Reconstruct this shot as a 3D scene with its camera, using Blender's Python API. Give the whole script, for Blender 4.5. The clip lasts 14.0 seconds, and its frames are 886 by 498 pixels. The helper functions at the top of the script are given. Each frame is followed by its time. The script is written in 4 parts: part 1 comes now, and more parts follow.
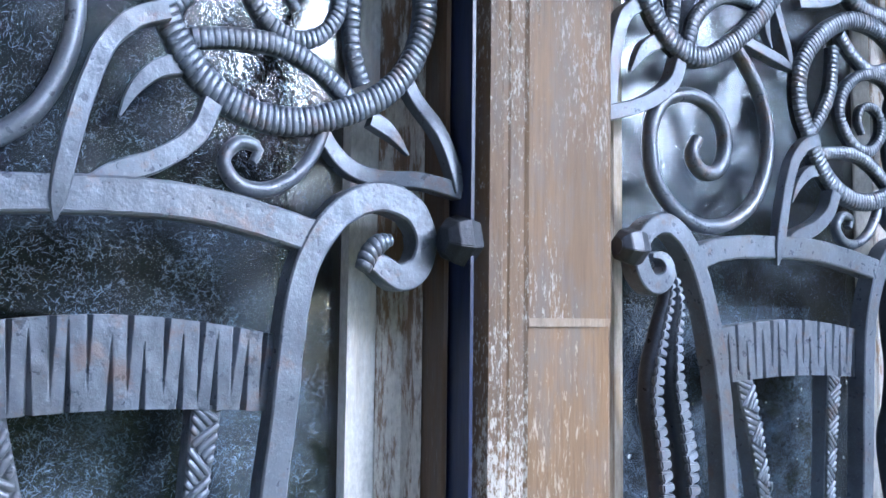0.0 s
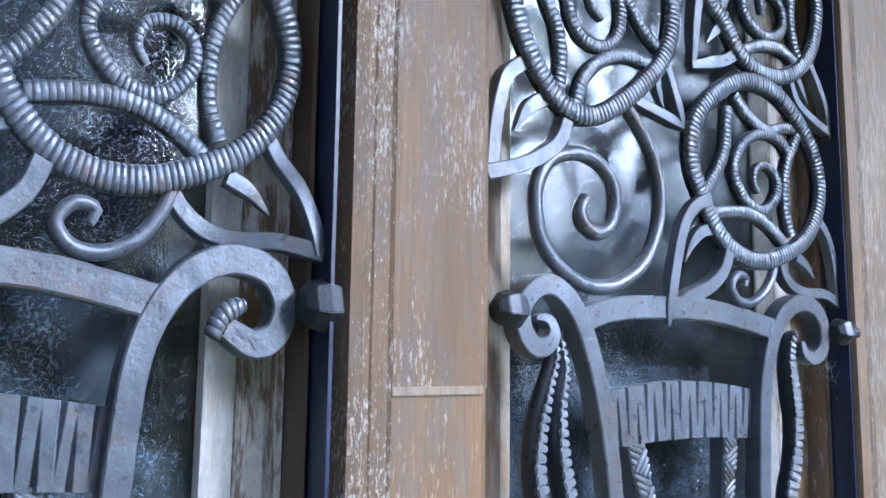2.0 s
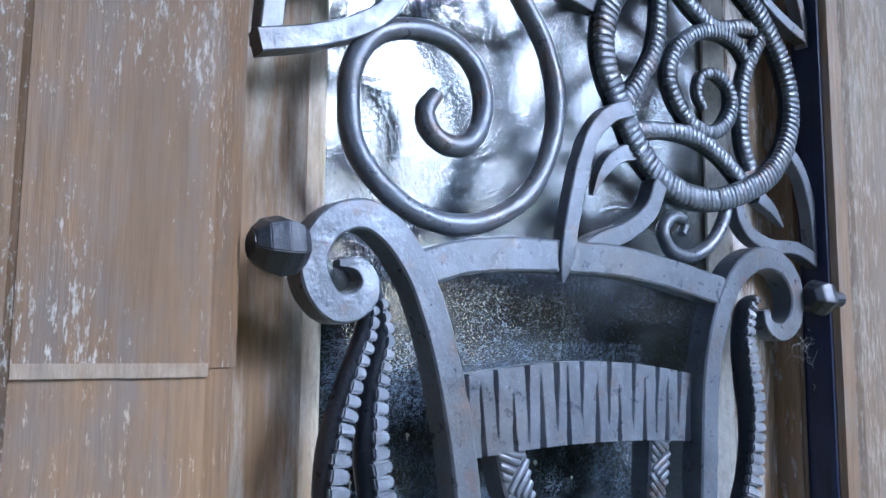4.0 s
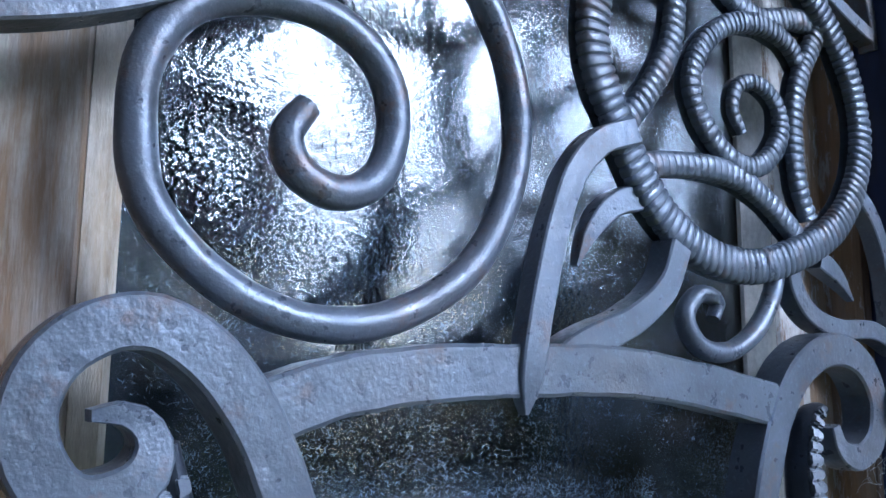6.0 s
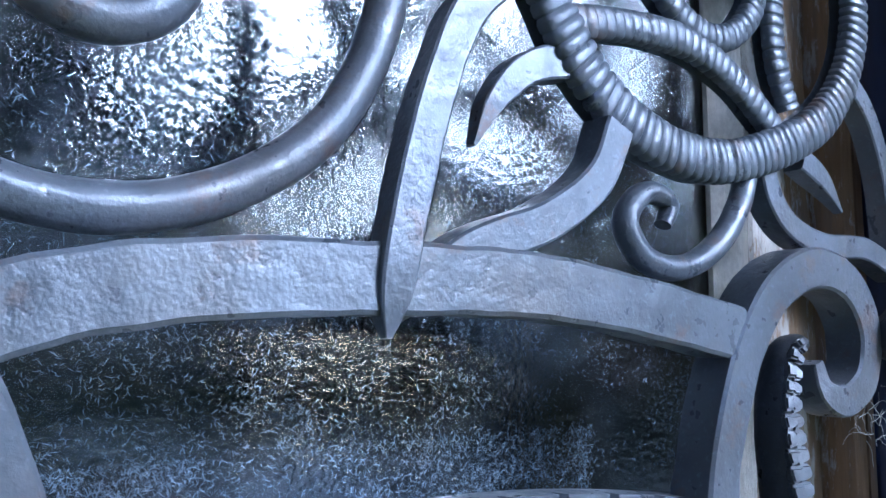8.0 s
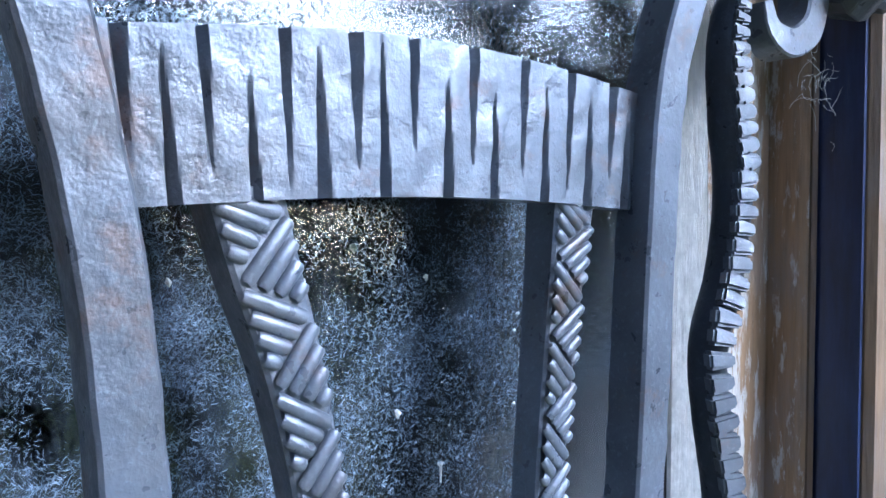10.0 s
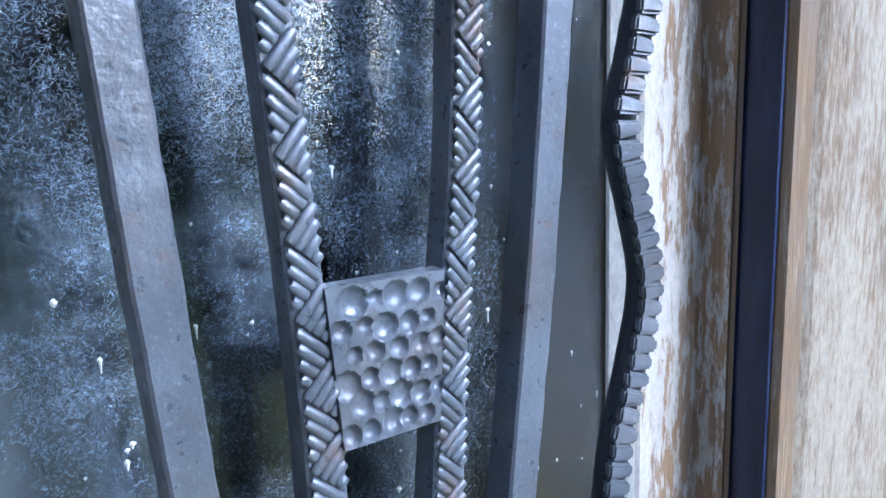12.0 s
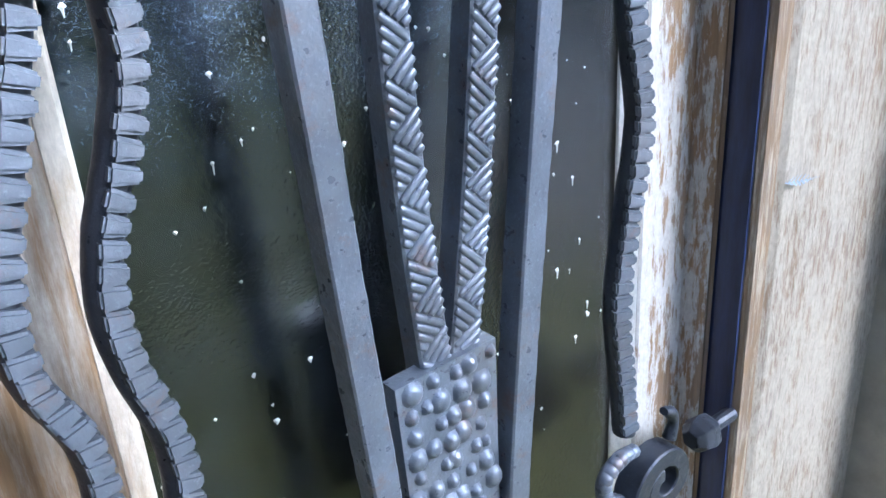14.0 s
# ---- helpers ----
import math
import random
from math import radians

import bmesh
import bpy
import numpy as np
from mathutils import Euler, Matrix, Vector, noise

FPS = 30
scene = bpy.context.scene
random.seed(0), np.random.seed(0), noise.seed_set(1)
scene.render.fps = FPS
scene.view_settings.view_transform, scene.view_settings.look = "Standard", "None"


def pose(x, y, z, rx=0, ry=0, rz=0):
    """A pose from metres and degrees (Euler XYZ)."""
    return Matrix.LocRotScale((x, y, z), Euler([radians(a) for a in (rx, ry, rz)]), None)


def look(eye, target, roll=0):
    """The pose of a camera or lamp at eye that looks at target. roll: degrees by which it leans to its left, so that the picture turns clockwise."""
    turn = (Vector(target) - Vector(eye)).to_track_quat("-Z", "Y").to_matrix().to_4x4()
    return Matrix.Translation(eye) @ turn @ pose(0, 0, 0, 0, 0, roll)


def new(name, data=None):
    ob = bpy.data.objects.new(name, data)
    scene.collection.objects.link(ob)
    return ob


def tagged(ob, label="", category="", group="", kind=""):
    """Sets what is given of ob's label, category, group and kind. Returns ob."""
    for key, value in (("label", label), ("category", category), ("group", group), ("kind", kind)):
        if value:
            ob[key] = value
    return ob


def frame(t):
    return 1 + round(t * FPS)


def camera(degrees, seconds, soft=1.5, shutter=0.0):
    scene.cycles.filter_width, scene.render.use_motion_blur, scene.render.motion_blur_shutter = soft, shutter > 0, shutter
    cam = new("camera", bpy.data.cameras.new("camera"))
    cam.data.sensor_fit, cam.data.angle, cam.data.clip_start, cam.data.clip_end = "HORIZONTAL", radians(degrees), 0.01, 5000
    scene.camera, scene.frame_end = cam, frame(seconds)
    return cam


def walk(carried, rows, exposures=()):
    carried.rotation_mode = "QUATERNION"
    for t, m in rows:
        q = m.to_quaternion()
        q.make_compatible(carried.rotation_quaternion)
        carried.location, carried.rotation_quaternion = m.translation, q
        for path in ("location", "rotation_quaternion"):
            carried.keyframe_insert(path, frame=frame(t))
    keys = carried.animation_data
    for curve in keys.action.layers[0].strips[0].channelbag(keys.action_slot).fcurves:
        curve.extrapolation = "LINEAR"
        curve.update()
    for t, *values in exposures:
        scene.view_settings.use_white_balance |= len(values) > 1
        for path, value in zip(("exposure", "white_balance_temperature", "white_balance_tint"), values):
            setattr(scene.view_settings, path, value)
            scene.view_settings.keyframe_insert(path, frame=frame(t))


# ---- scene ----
cam = camera(55.8, 14.0)
PATH = [
    (0, (0.011, 0.027, 1.463), (1.087, 1.706, 1.61), 0.7),
    (0.5, (0.015, 0.022, 1.469), (1.116, 1.681, 1.661), 0.8),
    (1, (0.02, 0.018, 1.476), (1.15, 1.653, 1.697), 0.8),
    (1.5, (0.039, 0.017, 1.479), (1.202, 1.626, 1.718), 0.7),
    (2, (0.067, 0.014, 1.478), (1.233, 1.619, 1.731), 0.7),
    (2.5, (0.131, 0.014, 1.47), (1.277, 1.637, 1.695), 0.5),
    (2.7, (0.158, 0.02, 1.465), (1.289, 1.655, 1.677), 0.7),
    (5, (0.377, 0.19, 1.467), (1.549, 1.787, 1.743), 0.2),
    (5.5, (0.415, 0.214, 1.498), (1.579, 1.814, 1.794), 0.2),
    (6, (0.436, 0.242, 1.517), (1.577, 1.855, 1.827), 0.5),
    (6.5, (0.474, 0.281, 1.525), (1.608, 1.9, 1.832), 0.8),
    (7, (0.499, 0.29, 1.533), (1.623, 1.913, 1.853), 0.8),
    (9.5, (0.527, 0.28, 1.424), (1.753, 1.859, 1.385), -0.5),
    (10, (0.51, 0.271, 1.405), (1.722, 1.86, 1.319), -0.1),
    (10.5, (0.508, 0.256, 1.374), (1.719, 1.84, 1.213), -0.3),
    (11, (0.516, 0.231, 1.319), (1.697, 1.832, 1.109), -1.2),
    (11.4, (0.502, 0.22, 1.281), (1.691, 1.809, 1.033), -0.9),
    (11.5, (0.506, 0.215, 1.278), (1.676, 1.805, 0.956), -1.1),
    (12, (0.506, 0.206, 1.231), (1.635, 1.8, 0.802), -2.2),
    (12.5, (0.492, 0.194, 1.184), (1.607, 1.778, 0.686), -1.9),
    (12.7, (0.483, 0.187, 1.168), (1.61, 1.754, 0.644), -2.2),
    (13, (0.466, 0.178, 1.147), (1.609, 1.723, 0.593), -2.1),
    (13.5, (0.443, 0.167, 1.099), (1.55, 1.68, 0.402), -3.1),
    (14, (0.425, 0.166, 1.063), (1.52, 1.634, 0.259), -3.7),
]
walk(cam, [(t, look(eye, target, roll)) for t, eye, target, roll in PATH],
     exposures=[(0.0, 3.58, 4910, 10), (2.5, 3.4, 4900, 10), (5.0, 2.95, 4700, 10), (6.5, 2.87, 4600, 10), (10.0, 3.63, 4780, 10), (12.5, 3.53, 4910, 9), (14.0, 3.65, 5020, 9)])

# ---- world and light ----
world = bpy.data.worlds.new("sky")
scene.world = world
world.use_nodes = True
wn = world.node_tree.nodes
sky = wn.new("ShaderNodeTexSky")
sky.sky_type, sky.sun_disc = "NISHITA", False
sky.dust_density = 1.8
sky.sun_elevation, sky.sun_rotation = radians(35), radians(153)
world.node_tree.links.new(sky.outputs[0], wn["Background"].inputs[0])
wn["Background"].inputs[1].default_value = 0.15
sun = new("sun", bpy.data.lights.new("sun", "SUN"))
sun.data.energy, sun.data.angle, sun.data.color = 0.65, radians(25), (1.0, 0.97, 0.92)
sun.matrix_world = look((2.6, -3.5, 4.1), (0.6, 0.5, 1.3))

# ---- materials ----


def material(name):
    m = bpy.data.materials.new(name)
    m.use_nodes = True
    t = m.node_tree
    return m, t, t.nodes["Principled BSDF"]


def node(t, kind, **inputs):
    n = t.nodes.new(kind)
    for k, v in inputs.items():
        n.inputs[k.replace("_", " ")].default_value = v
    return n


def noise_tex(t, scale, detail=6.0, rough=0.6, stretch=(1, 1, 1)):
    co = t.nodes.new("ShaderNodeNewGeometry")
    mp = node(t, "ShaderNodeMapping", Scale=stretch)
    t.links.new(co.outputs["Position"], mp.inputs["Vector"])
    n = node(t, "ShaderNodeTexNoise", Scale=scale, Detail=detail, Roughness=rough)
    t.links.new(mp.outputs[0], n.inputs["Vector"])
    return n


def ramp(t, source, stops):
    r = t.nodes.new("ShaderNodeValToRGB")
    e = r.color_ramp.elements
    while len(e) < len(stops):
        e.new(0.5)
    for el, (p, c) in zip(e, stops):
        el.position, el.color = p, (*c, 1) if len(c) == 3 else c
    t.links.new(source, r.inputs[0])
    return r


def mix(t, fac, a, b):
    m = t.nodes.new("ShaderNodeMix")
    m.data_type = "RGBA"
    t.links.new(fac, m.inputs[0])
    for sock, v in ((m.inputs[6], a), (m.inputs[7], b)):
        if isinstance(v, tuple):
            sock.default_value = (*v, 1)
        else:
            t.links.new(v, sock)
    return m.outputs[2]


def bump(t, bsdf, height, strength, distance, below=None):
    b = node(t, "ShaderNodeBump", Strength=strength, Distance=distance)
    t.links.new(height, b.inputs["Height"])
    if below:
        t.links.new(below.outputs[0], b.inputs["Normal"])
    t.links.new(b.outputs[0], bsdf.inputs["Normal"])
    return b


def grey(v):
    return (v, v, v)


def iron_material(name, base, rust, rough, rust_from):
    m, t, b = material(name)
    patch = noise_tex(t, 22, 5)
    fine = noise_tex(t, 420, 4, 0.7)
    pits = noise_tex(t, 140, 3, 0.6)
    tone = ramp(t, patch.outputs[0], [(0.3, tuple(c * 0.7 for c in base)), (0.7, tuple(c * 1.25 for c in base))])
    speck = ramp(t, fine.outputs[0], [(0.56, grey(0)), (0.74, grey(0.7))])
    c1 = mix(t, speck.outputs[0], tone.outputs[0], tuple(min(1, c * 1.6 + 0.02) for c in base))
    warm = noise_tex(t, 13, 6, 0.7)
    mid = sum(base) / 3
    c1 = mix(t, ramp(t, warm.outputs[0], [(0.48, grey(0)), (0.68, grey(0.4))]).outputs[0], c1, (mid * 1.05, mid * 0.93, mid * 0.84))
    stain = noise_tex(t, 38, 8, 0.72)
    rmask = ramp(t, stain.outputs[0], [(rust_from, grey(0)), (rust_from + 0.1, grey(0.5))])
    c2 = mix(t, rmask.outputs[0], c1, rust)
    t.links.new(c2, b.inputs["Base Color"])
    b.inputs["Metallic"].default_value = 0.32
    rr = ramp(t, pits.outputs[0], [(0.3, grey(rough - 0.12)), (0.7, grey(rough + 0.15))])
    t.links.new(rr.outputs[0], b.inputs["Roughness"])
    dents = noise_tex(t, 55, 2, 0.5)
    first = bump(t, b, dents.outputs[0], 0.09, 0.003)
    low = bump(t, b, pits.outputs[0], 0.34, 0.0016, first)
    bump(t, b, fine.outputs[0], 0.35, 0.0006, low)
    return m


IRON = iron_material("grey_wrought_iron", (0.122, 0.14, 0.176), (0.15, 0.088, 0.055), 0.36, 0.555)
IRON_PAD = iron_material("dull_sucker_iron", (0.105, 0.12, 0.148), (0.15, 0.088, 0.055), 0.52, 0.57)
IRON_DARK = iron_material("dark_oiled_iron", (0.036, 0.042, 0.056), (0.075, 0.045, 0.03), 0.38, 0.62)


def wood_material(name, brown, pale, peel_from, peel_to, peel_scale, grime=0.5, lower=0.0, along=(3.2, 3.2, 0.7), patchy=0.3, toward=None):
    """lower: how much more of the pale layer shows towards the foot of the door, where the weather gets at it."""
    m, t, b = material(name)
    grain = noise_tex(t, 60, 8, 0.65, (6, 6, 0.35))
    broad = noise_tex(t, 9, 5, 0.6, (3, 3, 0.5))
    peel = noise_tex(t, peel_scale, 10, 0.74, along)
    dark = tuple(c * 0.55 for c in brown)
    c1 = ramp(t, grain.outputs[0], [(0.25, dark), (0.5, brown), (0.8, tuple(min(1, c * 1.35) for c in brown))])
    c2 = mix(t, ramp(t, broad.outputs[0], [(0.35, grey(0)), (0.7, grey(grime))]).outputs[0], c1.outputs[0], tuple(c * 0.6 for c in brown))
    bloom = noise_tex(t, 32, 9, 0.7, (1.6, 1.6, 0.45))
    dull = sum(brown) / 3
    c2 = mix(t, ramp(t, bloom.outputs[0], [(0.46, grey(0)), (0.66, grey(0.6))]).outputs[0], c2, (dull * 1.2, dull * 1.08, dull * 1.02))
    patch = noise_tex(t, 7, 4, 0.6, (2.2, 2.2, 0.8))
    blend = t.nodes.new("ShaderNodeMix")
    blend.inputs[0].default_value = patchy
    t.links.new(peel.outputs[0], blend.inputs[2])
    t.links.new(patch.outputs[0], blend.inputs[3])
    level = blend.outputs[0]
    if lower:
        at = t.nodes.new("ShaderNodeNewGeometry")
        xyz = t.nodes.new("ShaderNodeSeparateXYZ")
        t.links.new(at.outputs["Position"], xyz.inputs[0])
        span = node(t, "ShaderNodeMapRange", From_Min=1.4, From_Max=1.0, To_Min=-0.5 * lower, To_Max=0.5 * lower)
        t.links.new(xyz.outputs[2], span.inputs[0])
        plus = t.nodes.new("ShaderNodeMath")
        plus.operation = "ADD"
        t.links.new(level, plus.inputs[0])
        t.links.new(span.outputs[0], plus.inputs[1])
        level = plus.outputs[0]
    if toward:  # the pale layer holds best beside the glass: (x where it is whole, x where it is gone, by how much)
        at = t.nodes.new("ShaderNodeNewGeometry")
        xyz = t.nodes.new("ShaderNodeSeparateXYZ")
        t.links.new(at.outputs["Position"], xyz.inputs[0])
        side = node(t, "ShaderNodeMapRange", From_Min=toward[0], From_Max=toward[1], To_Min=toward[2], To_Max=-toward[2])
        t.links.new(xyz.outputs[0], side.inputs[0])
        plus = t.nodes.new("ShaderNodeMath")
        plus.operation = "ADD"
        t.links.new(level, plus.inputs[0])
        t.links.new(side.outputs[0], plus.inputs[1])
        level = plus.outputs[0]
    mask = ramp(t, level, [(peel_from, grey(0)), (peel_to, grey(1))])
    fine = noise_tex(t, 300, 4, 0.7, (1, 1, 0.5))
    pale2 = ramp(t, fine.outputs[0], [(0.3, tuple(c * 0.7 for c in pale)), (0.65, pale)])
    c3 = mix(t, mask.outputs[0], c2, pale2.outputs[0])
    t.links.new(c3, b.inputs["Base Color"])
    b.inputs["Roughness"].default_value = 0.62
    low = bump(t, b, grain.outputs[0], 0.35, 0.0015)
    bump(t, b, mask.outputs[0], 0.5, 0.0006, low)
    return m


WOOD = wood_material("brown_painted_wood", (0.18, 0.108, 0.053), (0.5, 0.46, 0.42), 0.53, 0.58, 260, 0.6, 0.0, (2.0, 2.0, 0.5), 0.42)
WOOD_FLECK = wood_material("flaking_edge_wood", (0.17, 0.105, 0.055), (0.55, 0.51, 0.46), 0.52, 0.57, 260, 0.6, 0.0, (2.0, 2.0, 0.7), 0.35)
WOOD_TAN = wood_material("tan_painted_wood", (0.205, 0.126, 0.064), (0.5, 0.42, 0.33), 0.56, 0.62, 90, 0.5)
WOOD_WORN = wood_material("worn_brown_wood", (0.22, 0.138, 0.068), (0.42, 0.385, 0.335), 0.45, 0.6, 26, 0.6, 0.0, (3.5, 3.5, 0.35))
WOOD_GREY = wood_material("weathered_grey_wood", (0.2, 0.14, 0.09), (0.37, 0.325, 0.265), 0.455, 0.56, 110, 0.5, 0.1, (2.4, 2.4, 0.45), 0.3)
WOOD_DARK = wood_material("dark_stained_wood", (0.16, 0.1, 0.06), (0.36, 0.3, 0.26), 0.58, 0.68, 40)
PEELING = wood_material("peeling_white_paint", (0.25, 0.16, 0.085), (0.48, 0.46, 0.44), 0.465, 0.51, 60, 0.5, 0.06, (2.4, 2.2, 0.5), 0.3, (0.872, 0.912, 0.04))
WOOD_PALE = wood_material("flaking_brown_paint", (0.3, 0.195, 0.125), (0.8, 0.76, 0.7), 0.47, 0.53, 40)
WHITE_WORN = wood_material("pale_filler", (0.21, 0.135, 0.075), (0.38, 0.31, 0.24), 0.36, 0.6, 50, 0.2)
WOOD_EDGE = wood_material("tan_edge_wood", (0.2, 0.13, 0.072), (0.4, 0.34, 0.26), 0.54, 0.66, 50, 0.5, 0.1, (6, 6, 0.4))
CREAM = wood_material("cream_paint", (0.42, 0.33, 0.22), (0.64, 0.59, 0.5), 0.42, 0.56, 24, 0.3)
WHITE = wood_material("white_paint", (0.74, 0.71, 0.66), (0.87, 0.86, 0.84), 0.4, 0.5, 20, 0.1)
m, t, b = material("navy_paint")
n1 = noise_tex(t, 60, 6, 0.65, (2, 2, 0.3))
t.links.new(ramp(t, n1.outputs[0], [(0.35, (0.007, 0.012, 0.04)), (0.62, (0.016, 0.027, 0.085)), (0.75, (0.06, 0.065, 0.09))]).outputs[0], b.inputs["Base Color"])
b.inputs["Roughness"].default_value = 0.4
bump(t, b, n1.outputs[0], 0.3, 0.001)
NAVY = m

# old drawn glass with dust and web threads on it
m, t, b = material("dusty_glass")
out = t.nodes["Material Output"]
b.inputs["Base Color"].default_value = (0.78, 0.84, 0.88, 1)
b.inputs["Roughness"].default_value = 0.015
b.inputs["IOR"].default_value = 1.68
b.inputs["Transmission Weight"].default_value = 1.0
wave = noise_tex(t, 20, 1, 0.4, (1, 0, 1))
ripple = noise_tex(t, 300, 2, 0.5, (1, 0, 1))
low = bump(t, b, wave.outputs[0], 0.2, 0.004)
bump(t, b, ripple.outputs[0], 0.36, 0.001, low)
dust = node(t, "ShaderNodeBsdfDiffuse", Color=(0.46, 0.56, 0.72, 1))
d1 = noise_tex(t, 620, 5, 0.75)
d2 = noise_tex(t, 16, 9, 0.72)
fluff = noise_tex(t, 130, 3, 0.6)
fluff.inputs["Distortion"].default_value = 2.0
hairs = noise_tex(t, 270, 2, 0.6)
hairs.inputs["Distortion"].default_value = 2.5
hair = ramp(t, hairs.outputs[0], [(0.475, grey(0)), (0.495, grey(1)), (0.505, grey(1)), (0.525, grey(0))])
strands = ramp(t, fluff.outputs[0], [(0.48, grey(0)), (0.496, grey(1)), (0.504, grey(1)), (0.52, grey(0))])
specks = ramp(t, d1.outputs[0], [(0.53, grey(0)), (0.66, grey(1.0))])
both = t.nodes.new("ShaderNodeMath")
both.operation = "MAXIMUM"
lay = t.nodes.new("ShaderNodeMath")
lay.operation = "MAXIMUM"
t.links.new(strands.outputs[0], lay.inputs[0])
t.links.new(hair.outputs[0], lay.inputs[1])
t.links.new(lay.outputs[0], both.inputs[0])
t.links.new(specks.outputs[0], both.inputs[1])
where = ramp(t, d2.outputs[0], [(0.44, grey(0.0)), (0.64, grey(0.5))])
at = t.nodes.new("ShaderNodeNewGeometry")
xyz = t.nodes.new("ShaderNodeSeparateXYZ")
t.links.new(at.outputs["Position"], xyz.inputs[0])
band = node(t, "ShaderNodeMapRange", From_Min=0.7, From_Max=1.8, To_Min=0.0, To_Max=1.0)
t.links.new(xyz.outputs[2], band.inputs[0])
rise = ramp(t, band.outputs[0], [(0.2, grey(0.06)), (0.38, grey(1.0)), (0.62, grey(1.0)), (0.72, grey(0.4))])
mul0 = t.nodes.new("ShaderNodeMath")
mul0.operation = "MULTIPLY"
t.links.new(where.outputs[0], mul0.inputs[0])
t.links.new(rise.outputs[0], mul0.inputs[1])
mul = t.nodes.new("ShaderNodeMath")
mul.operation = "MULTIPLY"
t.links.new(both.outputs[0], mul.inputs[0])
t.links.new(mul0.outputs[0], mul.inputs[1])
clear = node(t, "ShaderNodeMapRange", From_Min=0.73, From_Max=0.79, To_Min=1.0, To_Max=0.12)
t.links.new(xyz.outputs[0], clear.inputs[0])
kept = t.nodes.new("ShaderNodeMath")
kept.operation = "MULTIPLY"
t.links.new(mul.outputs[0], kept.inputs[0])
t.links.new(clear.outputs[0], kept.inputs[1])
ms = t.nodes.new("ShaderNodeMixShader")
t.links.new(kept.outputs[0], ms.inputs[0])
t.links.new(b.outputs[0], ms.inputs[1])
t.links.new(dust.outputs[0], ms.inputs[2])
t.links.new(ms.outputs[0], out.inputs["Surface"])
GLASS = m


def plain(name, colour, rough=0.8, scale=8.0, spread=0.35, gloss=0.5):
    m, t, b = material(name)
    n = noise_tex(t, scale, 8, 0.65)
    t.links.new(ramp(t, n.outputs[0], [(0.3, tuple(c * (1 - spread) for c in colour)), (0.7, tuple(c * (1 + spread) for c in colour))]).outputs[0], b.inputs["Base Color"])
    b.inputs["Roughness"].default_value = rough
    b.inputs["Specular IOR Level"].default_value = gloss
    bump(t, b, n.outputs[0], 0.3, 0.01)
    return m


# near black: the shade of an unlit room is put into this colour
ROOM = plain("unlit_room_black", (0.008, 0.008, 0.009))
LAWN = plain("lawn", (0.12, 0.115, 0.026), 0.9, 3)
GRAVEL = plain("brown_gravel", (0.2, 0.175, 0.135), 0.9, 30, 0.3)
INNER = plain("dull_brown_lining", (0.065, 0.047, 0.03), 0.6, 30, 0.3)
BARK = plain("bark", (0.09, 0.07, 0.05), 0.9, 20)
LEAF = plain("hedge_leaf", (0.014, 0.023, 0.009), 0.75, 6, 0.35, 0.1)
STONE = plain("grey_stone", (0.3, 0.28, 0.25), 0.85, 14, 0.25)
# dark so that the unseen blocking walls throw little light back
BLOCKER_DARK = plain("dark_light_blocker", (0.1, 0.1, 0.095), 0.9, 14, 0.3)
DROPPING = plain("white_splash", (0.75, 0.75, 0.72), 0.8, 200, 0.1)
DUST = plain("matted_web", (0.23, 0.29, 0.38), 0.9, 90, 0.5)
SILK = plain("cobweb_silk", (0.6, 0.6, 0.58), 0.8, 100, 0.1)

# ---- mesh helpers ----


def part(name, bm, mat, parent=None, label="", smooth=False):
    me = bpy.data.meshes.new(name)
    bm.normal_update()
    bm.to_mesh(me)
    bm.free()
    me.materials.append(mat)
    if smooth:
        me.polygons.foreach_set("use_smooth", [True] * len(me.polygons))
        me.set_sharp_from_angle(angle=radians(29))
    ob = new(name, me)
    ob.parent = parent
    if label:
        tagged(ob, label)
    return ob


def box(x0, x1, y0, y1, z0, z1, bevel=0.0, seg=2):
    bm = bmesh.new()
    bmesh.ops.create_cube(bm, size=1.0)
    for v in bm.verts:
        v.co = Vector(((x0 + x1) / 2 + v.co.x * (x1 - x0), (y0 + y1) / 2 + v.co.y * (y1 - y0), (z0 + z1) / 2 + v.co.z * (z1 - z0)))
    if bevel:
        bmesh.ops.bevel(bm, geom=bm.edges[:], offset=bevel, segments=seg, affect="EDGES")
    return bm


